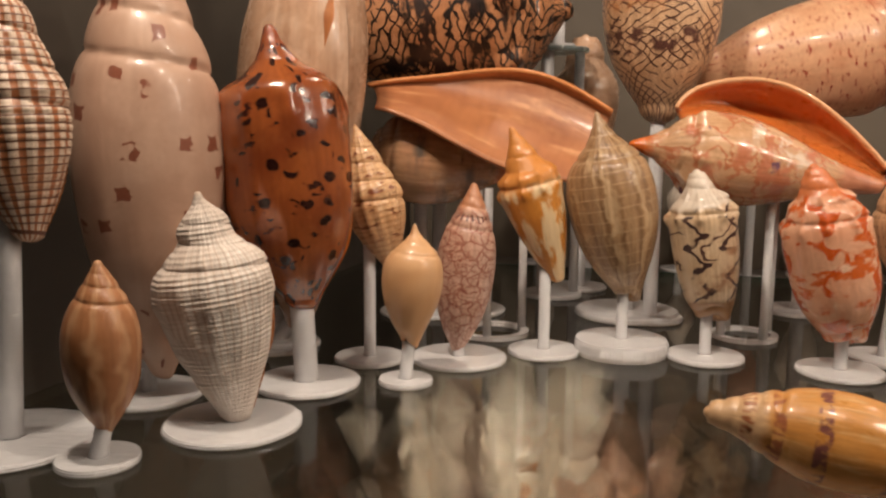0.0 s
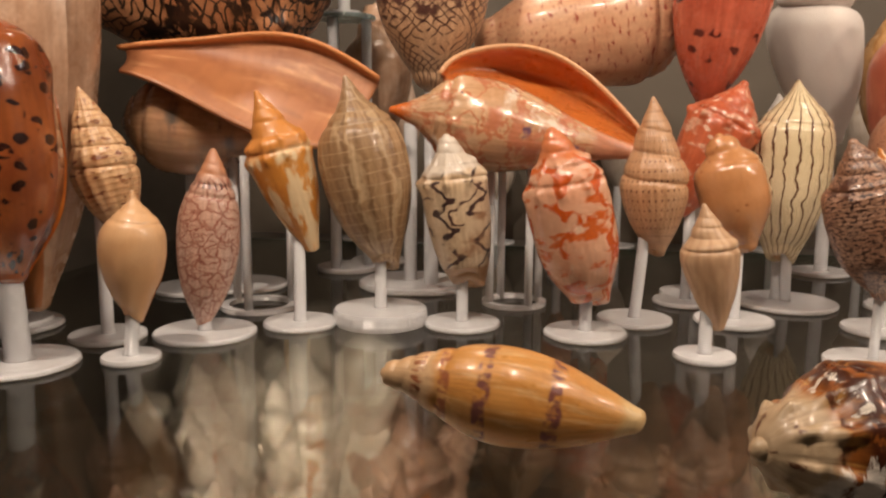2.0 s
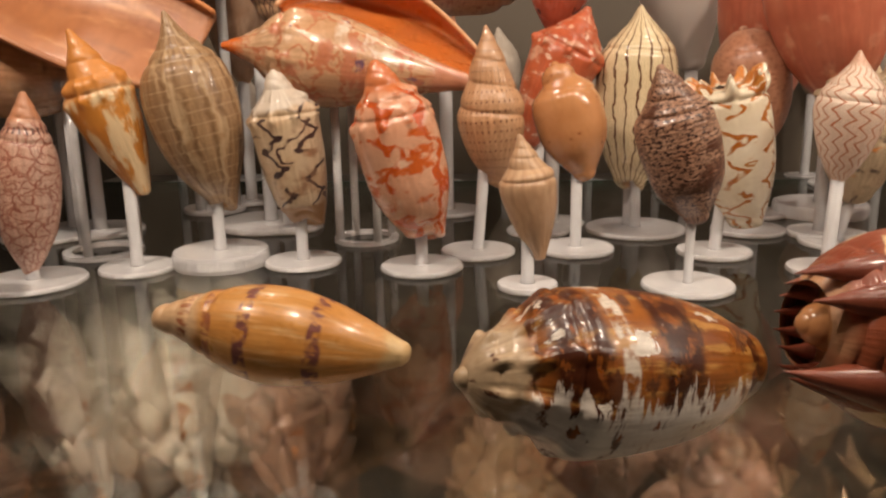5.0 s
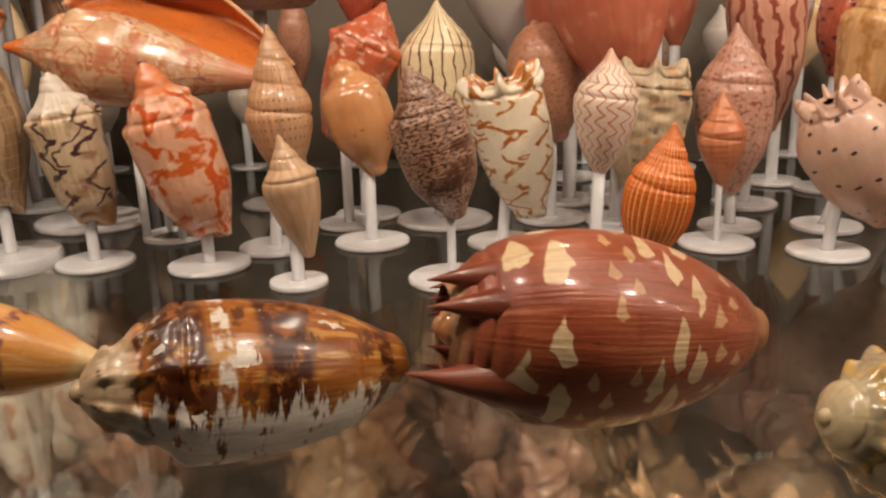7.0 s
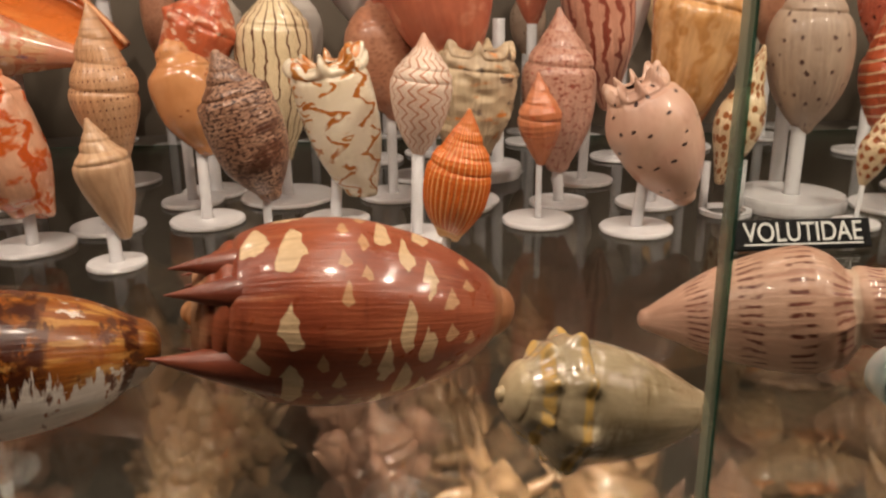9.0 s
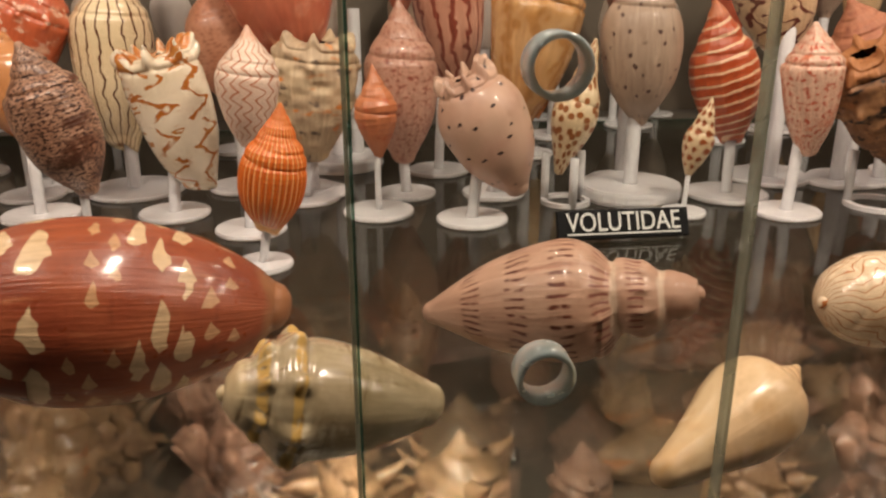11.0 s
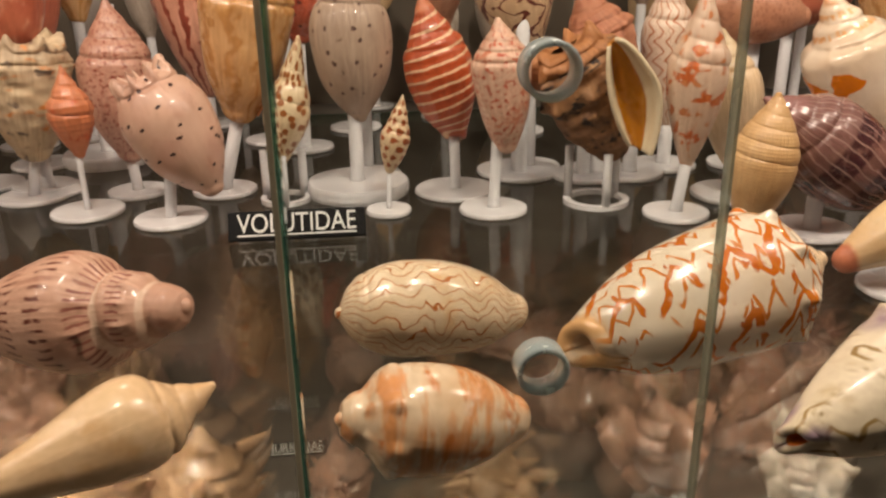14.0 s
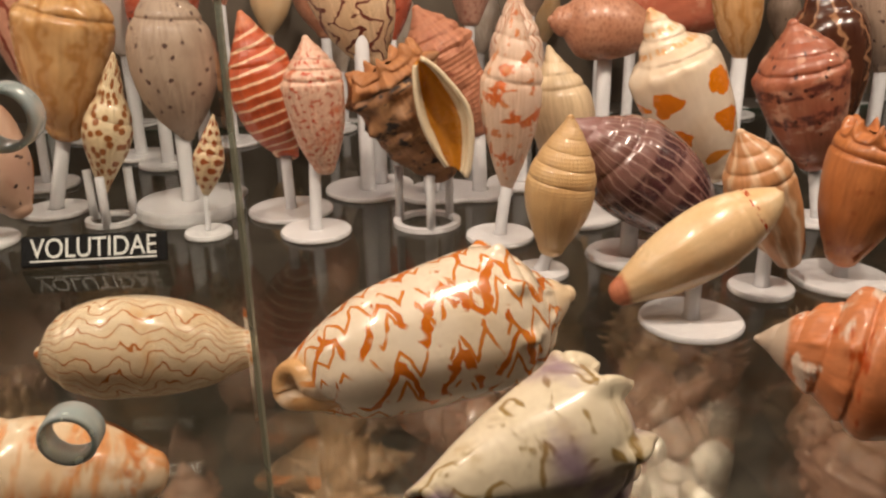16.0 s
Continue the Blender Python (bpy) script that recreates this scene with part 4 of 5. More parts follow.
M_IMPERIAL = shell_material("imperial_shell", "ac5c3c", "984a30", (("flame", "803a26", (3, 11, 0.54, 0.2)), ("flame", "b8704c", (40, 3, 0.58, 0.14)), ("drops", "e8caa0", (8, 0.13, 0.20, 2, 0.46, 0.85)), ("drops", "e4c49a", (8, 0.53, 0.20, 3, 0.44, 0.88)), ("drops", "d0a074", (15, 0.34, 0.19, 3, 0.36, 0.34)), ("drops", "d2a47a", (14, 0.74, 0.14, 2, 0.36, 0.4)), ("range", "b07850", (0.94, 1.3)), ("range", "cc9c74", (-0.1, 0.055))), rough=0.26, coat=0.35, streak=0.45, grain=(120, 4), relief=0.26)
M_RAGGEDDARK = shell_material("ragged_dark_shell", "a47850", "8c6244", (("flame", "c89868", (9, 9, 0.54, 0.12)), ("flame", "2c201c", (11, 11, 0.53, 0.10)), ("range", "b87c4c", (-0.1, 0.2))), rough=0.5, relief=0.9, coat=0.05)
M_FLAREORANGE = shell_material("flare_orange_shell", "d07434", "c4713c", (("flame", "e89c54", (2, 5, 0.5, 0.3)), ("range", "e0ac80", (0.93, 1.3))), rough=0.24, coat=0.4, streak=0.15, grain=(60, 3))
M_FLAREBROWN = shell_material("flare_brown_shell", "b87a50", "a86c48", (("flame", "e0a878", (2, 5, 0.5, 0.25)), ("flame", "98684c", (3, 6, 0.58, 0.2)), ("range", "d08850", (0.93, 1.3))), rough=0.36, coat=0.15, streak=0.25, grain=(40, 3))
M_FLAREYELLOW = shell_material("flare_yellow_shell", "cc8420", "c07818", (("flame", "dca850", (2, 4, 0.55, 0.2)), ("range", "ecdcbc", (0.80, 1.3)), ("range", "e8d8b8", (-0.2, 0.16)),), rough=0.2, coat=0.5, streak=0.2)
M_HORN = shell_material("horn_shell", "94503a", "7c3e2c", (("flame", "5c2a1e", (8, 12, 0.52, 0.2)),), rough=0.26, coat=0.35, streak=0.4, grain=(24, 6))
M_OLIVE = shell_material("olive_shell", "b8a888", "a08e6c", (("flame", "dcceae", (4, 4, 0.50, 0.16)), ("flame", "75603f", (3, 9, 0.56, 0.14)), ("flame", "8c7450", (24, 4, 0.58, 0.16)), ("bands", "d6b066", ((0.30, 0.15), 0.03, 0.16)), ("range", "d8c49c", (-0.1, 0.10))), rough=0.14, coat=0.8, streak=0.3)
M_PINKFRONT = shell_material("pink_front_shell", "d8b098", "ca9e86", (("bands", "6e3628", ((0.46, 0.62, 0.80), 0.050, 0.16, 38)), ("flame", "8c5040", (60, 8, 0.66, 0.05)), ("bands", "94584a", ((0.33, 0.22), 0.035, 0.30, 34)), ("flame", "bc8a74", (30, 3, 0.54, 0.2)), ("bands", "e2c4ac", ((0.29, 0.13), 0.015, 0.6))), streak=0.35, relief=0.3)
M_CREAMYELLOW = shell_material("cream_yellow_shell", "eccea4", "e4be90", (("flame", "e0b47c", (4, 3, 0.52, 0.2)),), rough=0.2, streak=0.15)
M_WAVYTAN = shell_material("wavy_tan_shell", "ecd6b6", "e4c8a2", (("flame", "dfb27e", (3, 3, 0.56, 0.2)), ("zig", "b8703a", (22, 4.0, 0.07, 0.10, 5.0, 1.0))), rough=0.2, coat=0.5, streak=0.12)
M_ORANGEWHITE = shell_material("orange_white_shell", "f2d8b8", "eec8a0", (("flame", "e8a066", (3, 7, 0.45, 0.14)), ("flame", "dc8648", (6, 6, 0.55, 0.12)), ("flame", "f6e6d0", (5, 5, 0.58, 0.14))), rough=0.22, coat=0.35, streak=0.06, relief=0.05)
M_WHITEORANGE = shell_material("white_orange_shell", "eee0ca", "e6d4b8", (("zig", "cc6e1c", (6, 1.1, 0.17, 0.05, 5.0, 0.65, 0.33)), ("zig", "d07c2c", (12, 1.0, 0.18, 0.05, 11.0, 0.75, 0.41)), ("flame", "c4641a", (7, 10, 0.63, 0.03)), ("range", "e8ceaa", (-0.1, 0.10)), ("range", "e0b078", (0.97, 1.3))), rough=0.18, coat=0.5, streak=0.10, relief=0.05)
M_LAVENDER = shell_material("lavender_shell", "ecdfc4", "ded0b0", (("flame", "d2be98", (4, 4, 0.52, 0.2)), ("zig", "a08450", (5, 1.6, 0.08, 0.22, 5.0, 0.5, 0.45)), ("flame", "947a48", (7, 8, 0.58, 0.14)), ("spots", "a48e9a", (3.0, 2.5, 0.02, 0.36, 1.0)), ("range", "d8bc8c", (-0.1, 0.06))), rough=0.28, coat=0.2, streak=0.10, relief=0.06)
M_RIGHTFRONT = shell_material("right_front_shell", "dc8c5c", "d47c48", (("flame", "f0d8c4", (4, 6, 0.52, 0.08)), ("flame", "c4541c", (5, 9, 0.58, 0.08)), ("range", "d0bca8", (-0.1, 0.18))), streak=0.3)

# ---- shells on stands ----
standing("pale shell with brown plaid lines over axial ribs", (-0.212, 0.408), 0.092, (-0.206, 0.409, 0.256), (-0.196, 0.409, 0.110), 0.056, M_PLAID, "mitre", spire=0.5, ribs=(18, 0.05), post=0.006, cords=(30, 0.014), ns=200)
standing("large glossy pink-beige volute shell with square brown spots", (-0.171, 0.490), 0.069, (-0.166, 0.491, 0.276), (-0.163, 0.491, 0.012), 0.093, M_PINKSPOT, "tallsmooth", spire=0.24, whorls=3, step=0.08)
standing("chalky white shell with coarse spiral cords and a stepped spire", (-0.101, 0.441), 0.079, (-0.117, 0.441, 0.133), (-0.099, 0.442, 0.003), 0.066, M_CHALKRIB, "bodywhorl", spire=0.30, whorls=4, step=0.08, ribs=(14, 0.03), rough=0.03, cords=(36, 0.006), ns=230, nt=140)
standing("small glossy brown olive-like shell with pale streaks", (-0.153, 0.385), 0.042, (-0.148, 0.385, 0.103), (-0.149, 0.385, 0.016), 0.038, M_SMALLBROWN, "cigar", spire=0.2, whorls=3)
standing("large glossy red-brown volute shell with dark spots", (-0.076, 0.521), 0.072, (-0.096, 0.520, 0.233), (-0.078, 0.521, 0.051), 0.086, M_REDSPOT, "barrel", spire=0.17, whorls=4, step=0.07, knobs=((9, 0.07, 0.30, 0.06, 1.5),), post=0.008, lip=150.0, grow=0.1, mouth=M_MOUTH_ORANGE)
standing("very tall pale brown bailer shell with a glossy side", (-0.122, 0.618), 0.071, (-0.086, 0.616, 0.360), (-0.103, 0.617, 0.014), 0.104, M_TALLPALE, "cigar", spire=0.2, whorls=3, step=0.04, post=0.008, lip=60.0, grow=0.25)
standing("cream ribbed shell with brown dashes", (-0.042, 0.583), 0.053, (-0.052, 0.583, 0.173), (-0.027, 0.584, 0.071), 0.044, M_DASHRIB, "mitre", spire=0.52, whorls=5, step=0.11, ribs=(15, 0.06), cords=(24, 0.012), ns=170)
standing("smooth plain yellow-beige shell with a pointed spire", (-0.010, 0.528), 0.037, (-0.004, 0.528, 0.108), (-0.008, 0.528, 0.026), 0.041, M_YELLOW, "yellowdrop", spire=0.22, whorls=4, step=0.05, hollow=True, notch=(-30.0, 35.0, 0.05))
standing("pink shell with a fine brown net pattern", (0.024, 0.588), 0.072, (0.034, 0.588, 0.131), (0.022, 0.588, 0.006), 0.044, M_PINKNET, "cigar", spire=0.24, whorls=5, step=0.08)
standing("orange and white shell with a stepped knobbly spire", (0.089, 0.612), 0.056, (0.061, 0.611, 0.172), (0.099, 0.613, 0.056), 0.047, M_ORANGEMITRE, "stepcone", spire=0.36, whorls=5, step=0.09, knobs=((10, 0.12, 0.30, 0.03, 1.5), (10, 0.10, 0.40, 0.04, 1.5)))
standing("large grey-brown shell with pale axial streaks", (0.149, 0.617), 0.072, (0.124, 0.616, 0.184), (0.153, 0.617, 0.042), 0.067, M_GREYSTREAK, "greystreak", spire=0.24, whorls=5, step=0.08, ribs=(24, 0.02), thick=0.012, hollow=True, notch=(40.0, 40.0, 0.03))
standing("cream volute shell with dark zigzag lines and knobs", (0.210, 0.605), 0.058, (0.197, 0.605, 0.141), (0.215, 0.606, 0.028), 0.049, M_DARKLINE, "darkline", spire=0.26, whorls=4, step=0.08, knobs=((9, 0.16, 0.28, 0.05, 2.0), (9, 0.14, 0.16, 0.03, 2.0)), hollow=True, notch=(20.0, 40.0, 0.05))
standing("orange-red and pink volute shell with low knobs", (0.296, 0.572), 0.060, (0.267, 0.571, 0.146), (0.300, 0.573, 0.020), 0.060, M_REDFLAME, "redflame", spire=0.28, whorls=4, step=0.08, knobs=((10, 0.12, 0.31, 0.05, 2.0), (10, 0.14, 0.18, 0.03, 2.0)), hollow=True, notch=(40.0, 40.0, 0.04))
standing("small tan spindle shell with a stepped spire", (0.359, 0.510), 0.040, (0.353, 0.510, 0.101), (0.367, 0.509, 0.019), 0.037, M_TAN, "stepcone", spire=0.34, whorls=5, step=0.09)
standing("pinkish tan shell with rows of small brown dashes", (0.344, 0.609), 0.058, (0.351, 0.609, 0.171), (0.358, 0.609, 0.053), 0.051, M_DASHROWS, "mitre", spire=0.52, whorls=4, step=0.1, ribs=(22, 0.02), hollow=True)
standing("smooth glossy orange-brown egg-shaped volute shell", (0.420, 0.602), 0.060, (0.404, 0.611, 0.142), (0.427, 0.601, 0.055), 0.054, M_EGG, "eggbulb", spire=0.2, whorls=1, step=0.05)
standing("coral red shell with white patches and blunt spines", (0.408, 0.670), 0.054, (0.446, 0.665, 0.184), (0.396, 0.672, 0.076), 0.058, M_REDCROWN, "shoulder", spire=0.3, whorls=4, step=0.08, knobs=((9, 0.2, 0.31, 0.05, 2.5),))
standing("cream shell with thin dark brown axial stripes", (0.491, 0.660), 0.085, (0.489, 0.660, 0.187), (0.484, 0.661, 0.036), 0.067, M_ZEBRA, "zebra", spire=0.24, whorls=5, step=0.06, hollow=True, notch=(20.0, 40.0, 0.04))
standing("dark brown speckled cone-like volute shell", (0.461, 0.489), 0.060, (0.437, 0.492, 0.141), (0.465, 0.488, 0.043), 0.051, M_BROWNSPECK, "brownspeck", spire=0.28, whorls=4, step=0.09, knobs=((10, 0.05, 0.3, 0.05, 1.5),), post=0.003, cords=(34, 0.006), ns=160)
standing("glossy cream shell with brown angular lines and a spined crown", (0.519, 0.570), 0.056, (0.516, 0.570, 0.132), (0.541, 0.565, 0.019), 0.061, M_CREAMLINE, "crown", spire=0.14, whorls=3, bulb=False, knobs=((8, 0.22, 0.10, 0.05, 3.0),), hollow=True)
standing("smooth pinkish brown egg-shaped shell", (0.582, 0.636), 0.062, (0.567, 0.639, 0.166), (0.588, 0.635, 0.068), 0.062, M_OVATE, "ellipse", spire=0.15, whorls=2, step=0.04)
standing("large coral pink volute shell with fine pale flecks", (0.636, 0.596), 0.062, (0.598, 0.604, 0.261), (0.632, 0.597, 0.101), 0.095, M_CORALPINK, "long", spire=0.22, whorls=3, post=0.006)
standing("white shell with wavy orange-brown lines", (0.570, 0.507), 0.053, (0.578, 0.505, 0.148), (0.572, 0.507, 0.061), 0.045, M_WAVE, "drop", spire=0.36, whorls=5, step=0.06)
standing("worn cream and grey shell with a ragged spined shoulder", (0.626, 0.579), 0.058, (0.639, 0.574, 0.137), (0.632, 0.577, 0.033), 0.070, M_RAGGED, "crown", spire=0.2, whorls=3, step=0.08, knobs=((7, 0.18, 0.24, 0.06, 2.0),), rough=0.06)
standing("small bright orange shell with fine axial ribs", (0.567, 0.427), 0.039, (0.584, 0.421, 0.107), (0.570, 0.427, 0.022), 0.042, M_ORANGERIB, "orangerib", spire=0.44, whorls=5, step=0.07, ribs=(30, 0.06), post=0.003, hollow=True, nt=180)
standing("small orange-pink shell with a rounded stepped spire", (0.672, 0.517), 0.057, (0.670, 0.518, 0.117), (0.673, 0.516, 0.046), 0.034, M_SMALLORANGE, "spindle", spire=0.5, whorls=4, step=0.1, ribs=(10, 0.04), post=0.0025, cords=(16, 0.015))
standing("pinkish shell with dense brown speckles", (0.710, 0.562), 0.051, (0.706, 0.564, 0.162), (0.708, 0.563, 0.028), 0.062, M_PINKSPECK, "oval", spire=0.34, whorls=4, step=0.08)
standing("tall pink shell with wavy brown lines", (0.765, 0.631), 0.059, (0.763, 0.631, 0.241), (0.783, 0.625, 0.068), 0.067, M_WAVYPINK, "long", spire=0.2, whorls=3)
standing("pale pink shell with black dots and a spined crown", (0.734, 0.472), 0.056, (0.723, 0.476, 0.115), (0.769, 0.460, 0.021), 0.067, M_DOTTED, "dotted", spire=0.14, whorls=3, bulb=False, knobs=((9, 0.18, 0.08, 0.05, 3.0),))
standing("honey-coloured shell with blunt shoulder knobs and a flared lip", (0.781, 0.537), 0.055, (0.819, 0.524, 0.199), (0.797, 0.531, 0.061), 0.074, M_HONEY, "shoulder", spire=0.26, whorls=3, knobs=((8, 0.10, 0.3, 0.06, 1.5),), lip=110.0, grow=0.2, post=0.006)
standing("cream spindle shell with orange-brown round spots", (0.828, 0.497), 0.043, (0.846, 0.490, 0.133), (0.822, 0.499, 0.023), 0.038, M_POLKA, "polka", spire=0.44, whorls=5, step=0.07, feet=False)
standing("grey-beige pitted shell with small dark spots", (0.888, 0.491), 0.087, (0.885, 0.492, 0.189), (0.891, 0.490, 0.061), 0.067, M_GREYSPOT, "cigar", spire=0.25, whorls=3, thick=0.012, post=0.006)
standing("tiny slim shell with orange-brown blotches", (0.897, 0.428), 0.036, (0.910, 0.423, 0.093), (0.898, 0.428, 0.032), 0.023, M_SPINDLE, "mitre", spire=0.44, whorls=5, step=0.1, ribs=(10, 0.05), post=0.002)
standing("red shell with white slanting stripes and strong ribs", (0.966, 0.462), 0.070, (0.941, 0.470, 0.160), (0.966, 0.462, 0.045), 0.055, M_REDSTRIPE, "redstripe", spire=0.34, whorls=4, step=0.08, ribs=(14, 0.03), hollow=True, cords=(13, 0.012))
standing("white shell with dense salmon flecks and a pointed spire", (0.975, 0.401), 0.054, (0.977, 0.400, 0.146), (0.984, 0.397, 0.047), 0.044, M_SALMON, "shoulder", spire=0.3, whorls=5, step=0.09, knobs=((10, 0.07, 0.32, 0.05, 2.0),))
standing("white shell with orange flames and a tall spire", (1.101, 0.339), 0.051, (1.109, 0.336, 0.174), (1.105, 0.337, 0.038), 0.044, M_ORANGEFLAME, "spindle", spire=0.42, whorls=5, step=0.08, knobs=((11, 0.07, 0.4, 0.05, 1.5),))
standing("pale cream shell with scattered purple-brown marks", (1.177, 0.364), 0.074, (1.153, 0.372, 0.134), (1.178, 0.363, 0.014), 0.051, M_PALEMARK, "drop", spire=0.25, whorls=4)
standing("ochre shell with fine spiral ridges", (1.098, 0.264), 0.037, (1.113, 0.259, 0.104), (1.103, 0.262, 0.013), 0.045, M_RIDGED, "ridged", spire=0.46, whorls=5, step=0.05, cords=(38, 0.006), ns=190)
standing("large purple-brown shell with dark bands, lying on its stand", (1.168, 0.270), 0.059, (1.125, 0.285, 0.097), (1.224, 0.251, 0.019), 0.069, M_PURPLE, "oval", spire=0.3, whorls=4, step=0.08, ribs=(20, 0.012), post=0.006)
standing("large white shell with bright orange square blotches", (1.255, 0.317), 0.053, (1.212, 0.332, 0.160), (1.270, 0.312, 0.034), 0.069, M_ORANGESQ, "orangesq", spire=0.28, whorls=3, step=0.1, knobs=((8, 0.06, 0.3, 0.05, 1.5),))
standing("smooth pale yellow shell with an orange tip, lying on its stand", (1.145, 0.166), 0.059, (1.185, 0.153, 0.076), (1.102, 0.182, 0.016), 0.040, M_VASEYELLOW, "vase", spire=0.22, whorls=3, step=0.03)
RAGGEDMOUTH = standing("rough dark shell with spines and a wide orange-yellow mouth", (1.062, 0.394), 0.054, (1.030, 0.405, 0.128), (1.077, 0.389, 0.035), 0.067, M_RAGGEDDARK, "crown", spire=0.2, whorls=3, rough=0.08, knobs=((7, 0.3, 0.2, 0.06, 3.0), (7, 0.18, 0.45, 0.06, 2.0)), feet=False)
standing("tan shell with a smooth pointed spire", (1.213, 0.189), 0.040, (1.190, 0.197, 0.101), (1.229, 0.184, 0.016), 0.041, M_TANCONE, "shoulder", spire=0.34, whorls=4, step=0.09, lip=110.0, grow=0.16)
standing("brick red and grey shell with spotted bands and a low spire", (1.343, 0.282), 0.044, (1.306, 0.294, 0.150), (1.336, 0.284, 0.042), 0.064, M_REDSHOULDER, "shoulder", spire=0.3, whorls=4, step=0.08, knobs=((10, 0.06, 0.33, 0.05, 1.5),))
standing("orange-tan shell with a rough lip", (1.270, 0.184), 0.062, (1.282, 0.180, 0.100), (1.268, 0.185, 0.011), 0.054, M_RIGHTORANGE, "crown", spire=0.2, whorls=3, lip=40.0, grow=0.25)

# shells on high stands further back
BAILER = standing("large grey and orange bailer shell with a wide flaring lip", (0.028, 0.704), 0.060, (-0.060, 0.700, 0.150), (0.116, 0.709, 0.135), 0.080, M_BAILER, "bailerbody", spire=0.12, whorls=2, nt=110, post=0.0065, feet=False)
BEAR = standing("pink and cream volute shell with purple blotches", (0.254, 0.650), 0.060, (0.157, 0.655, 0.161), (0.351, 0.645, 0.128), 0.072, M_BEAR, "bear", spire=0.2, whorls=3, knobs=((9, 0.07, 0.24, 0.06, 1.5),), post=0.0065, feet=False)
standing("large orange-brown shell densely covered in black lines", (-0.001, 0.774), 0.060, (0.115, 0.780, 0.282), (-0.117, 0.769, 0.260), 0.153, M_DARKNET, "shoulder", spire=0.25, whorls=3, knobs=((8, 0.16, 0.27, 0.06, 2.0),), post=0.0065)
standing("large pale shell with dark brown net lines", (0.195, 0.735), 0.060, (0.192, 0.735, 0.373), (0.195, 0.735, 0.179), 0.104, M_NETCONE, "oval", spire=0.2, whorls=3, post=0.0065)
standing("large peach shell with red-brown dashes and a ragged spire", (0.345, 0.778), 0.066, (0.449, 0.772, 0.253), (0.239, 0.783, 0.224), 0.112, M_PEACH, "shoulder", spire=0.26, whorls=4, step=0.09, knobs=((14, 0.1, 0.2, 0.03, 2.0), (14, 0.08, 0.12, 0.03, 2.0)), post=0.0065)
standing("large coral red volute shell with dark spots", (0.428, 0.701), 0.060, (0.447, 0.700, 0.343), (0.428, 0.701, 0.162), 0.083, M_CORALRED, "long", spire=0.22, whorls=3, post=0.0065)
standing("plain chalk white round shell", (0.599, 0.795), 0.060, (0.556, 0.800, 0.321), (0.599, 0.795, 0.130), 0.087, M_CHALK, "egg", spire=0.3, whorls=2, step=0.3, post=0.0065)
standing("large orange-red volute shell with pale flecks", (0.622, 0.700), 0.060, (0.622, 0.700, 0.271), (0.622, 0.700, 0.080), 0.088, M_CORALPINK, "long", spire=0.22, whorls=3, post=0.0065)
standing("glossy dark brown shell with pale lines", (1.480, 0.408), 0.060, (1.446, 0.420, 0.175), (1.480, 0.408, 0.031), 0.071, M_DARKBROWN, "egg", spire=0.2, whorls=3, post=0.0065)
standing("cream shell with curling dark brown lines", (1.056, 0.509), 0.060, (1.025, 0.520, 0.213), (1.056, 0.509, 0.106), 0.075, M_BROWNCURL, "crown", spire=0.2, whorls=3, post=0.0065)
standing("rough pinkish shell with low knobs", (1.131, 0.453), 0.060, (1.081, 0.470, 0.158), (1.131, 0.453, 0.052), 0.058, M_ROUGH, "shoulder", spire=0.34, whorls=4, step=0.09, knobs=((9, 0.12, 0.34, 0.06, 1.5),), rough=0.05, post=0.0065)
standing("white shell with wavy red-brown lines", (1.176, 0.467), 0.060, (1.167, 0.470, 0.175), (1.176, 0.467, 0.037), 0.048, M_WAVE, "oval", spire=0.3, whorls=4, post=0.0065)
standing("smooth brown-pink egg-shaped shell lying on a stand", (1.244, 0.444), 0.060, (1.199, 0.460, 0.145), (1.289, 0.429, 0.132), 0.060, M_OVATE, "egg", spire=0.15, whorls=2, post=0.0065)
standing("small yellow-orange shell high on a stand", (1.363, 0.414), 0.060, (1.347, 0.420, 0.213), (1.363, 0.414, 0.105), 0.044, M_HONEY, "cigar", spire=0.2, whorls=3, post=0.0065)
standing("grey spotted shell high on a stand", (1.526, 0.411), 0.060, (1.500, 0.420, 0.212), (1.526, 0.411, 0.086), 0.056, M_GREYSPOT, "oval", spire=0.25, whorls=3, post=0.0065)
standing("large smooth pink shell on a stand", (1.395, 0.571), 0.060, (1.455, 0.550, 0.171), (1.335, 0.592, 0.134), 0.094, M_CORALPINK, "ellipse", spire=0.15, whorls=2, post=0.0065)
standing("dark red shell far back on a stand", (0.875, 0.669), 0.060, (0.901, 0.660, 0.218), (0.875, 0.669, 0.108), 0.070, M_CORALRED, "oval", spire=0.25, whorls=3, post=0.0065)

# shells lying on the glass
BANDEDFRONT = shell("glossy orange shell with three broken purple-brown bands", (0.150, 0.384, 0.035), (0.265, 0.351, 0.020), 0.0460, M_BANDED, "banded", spire=0.24, whorls=4, step=0.08, curve=0.0, shear=0.03)
BROWNWHITE = shell("large glossy shell with brown bands and white patches", (0.276, 0.268, 0.043), (0.399, 0.294, 0.028), 0.063, M_BROWNWHITE, "brownlong", spire=0.26, whorls=3, step=0.07, knobs=((9, 0.07, 0.29, 0.05, 1.6), (9, 0.20, 0.17, 0.035, 1.4), (8, 0.2, 0.07, 0.03, 1.4)), nt=128, ns=140, shear=0.02, notch=(-60.0, 50.0, 0.03))
IMPERIAL = shell("large glossy red-brown volute shell with cream patches and crown spines", (0.414, 0.287, 0.047), (0.560, 0.284, 0.030), 0.085, M_IMPERIAL, "imperial", spire=0.10, whorls=3, step=0.06, bulb=False, nt=220, ns=140, crown=0.0)
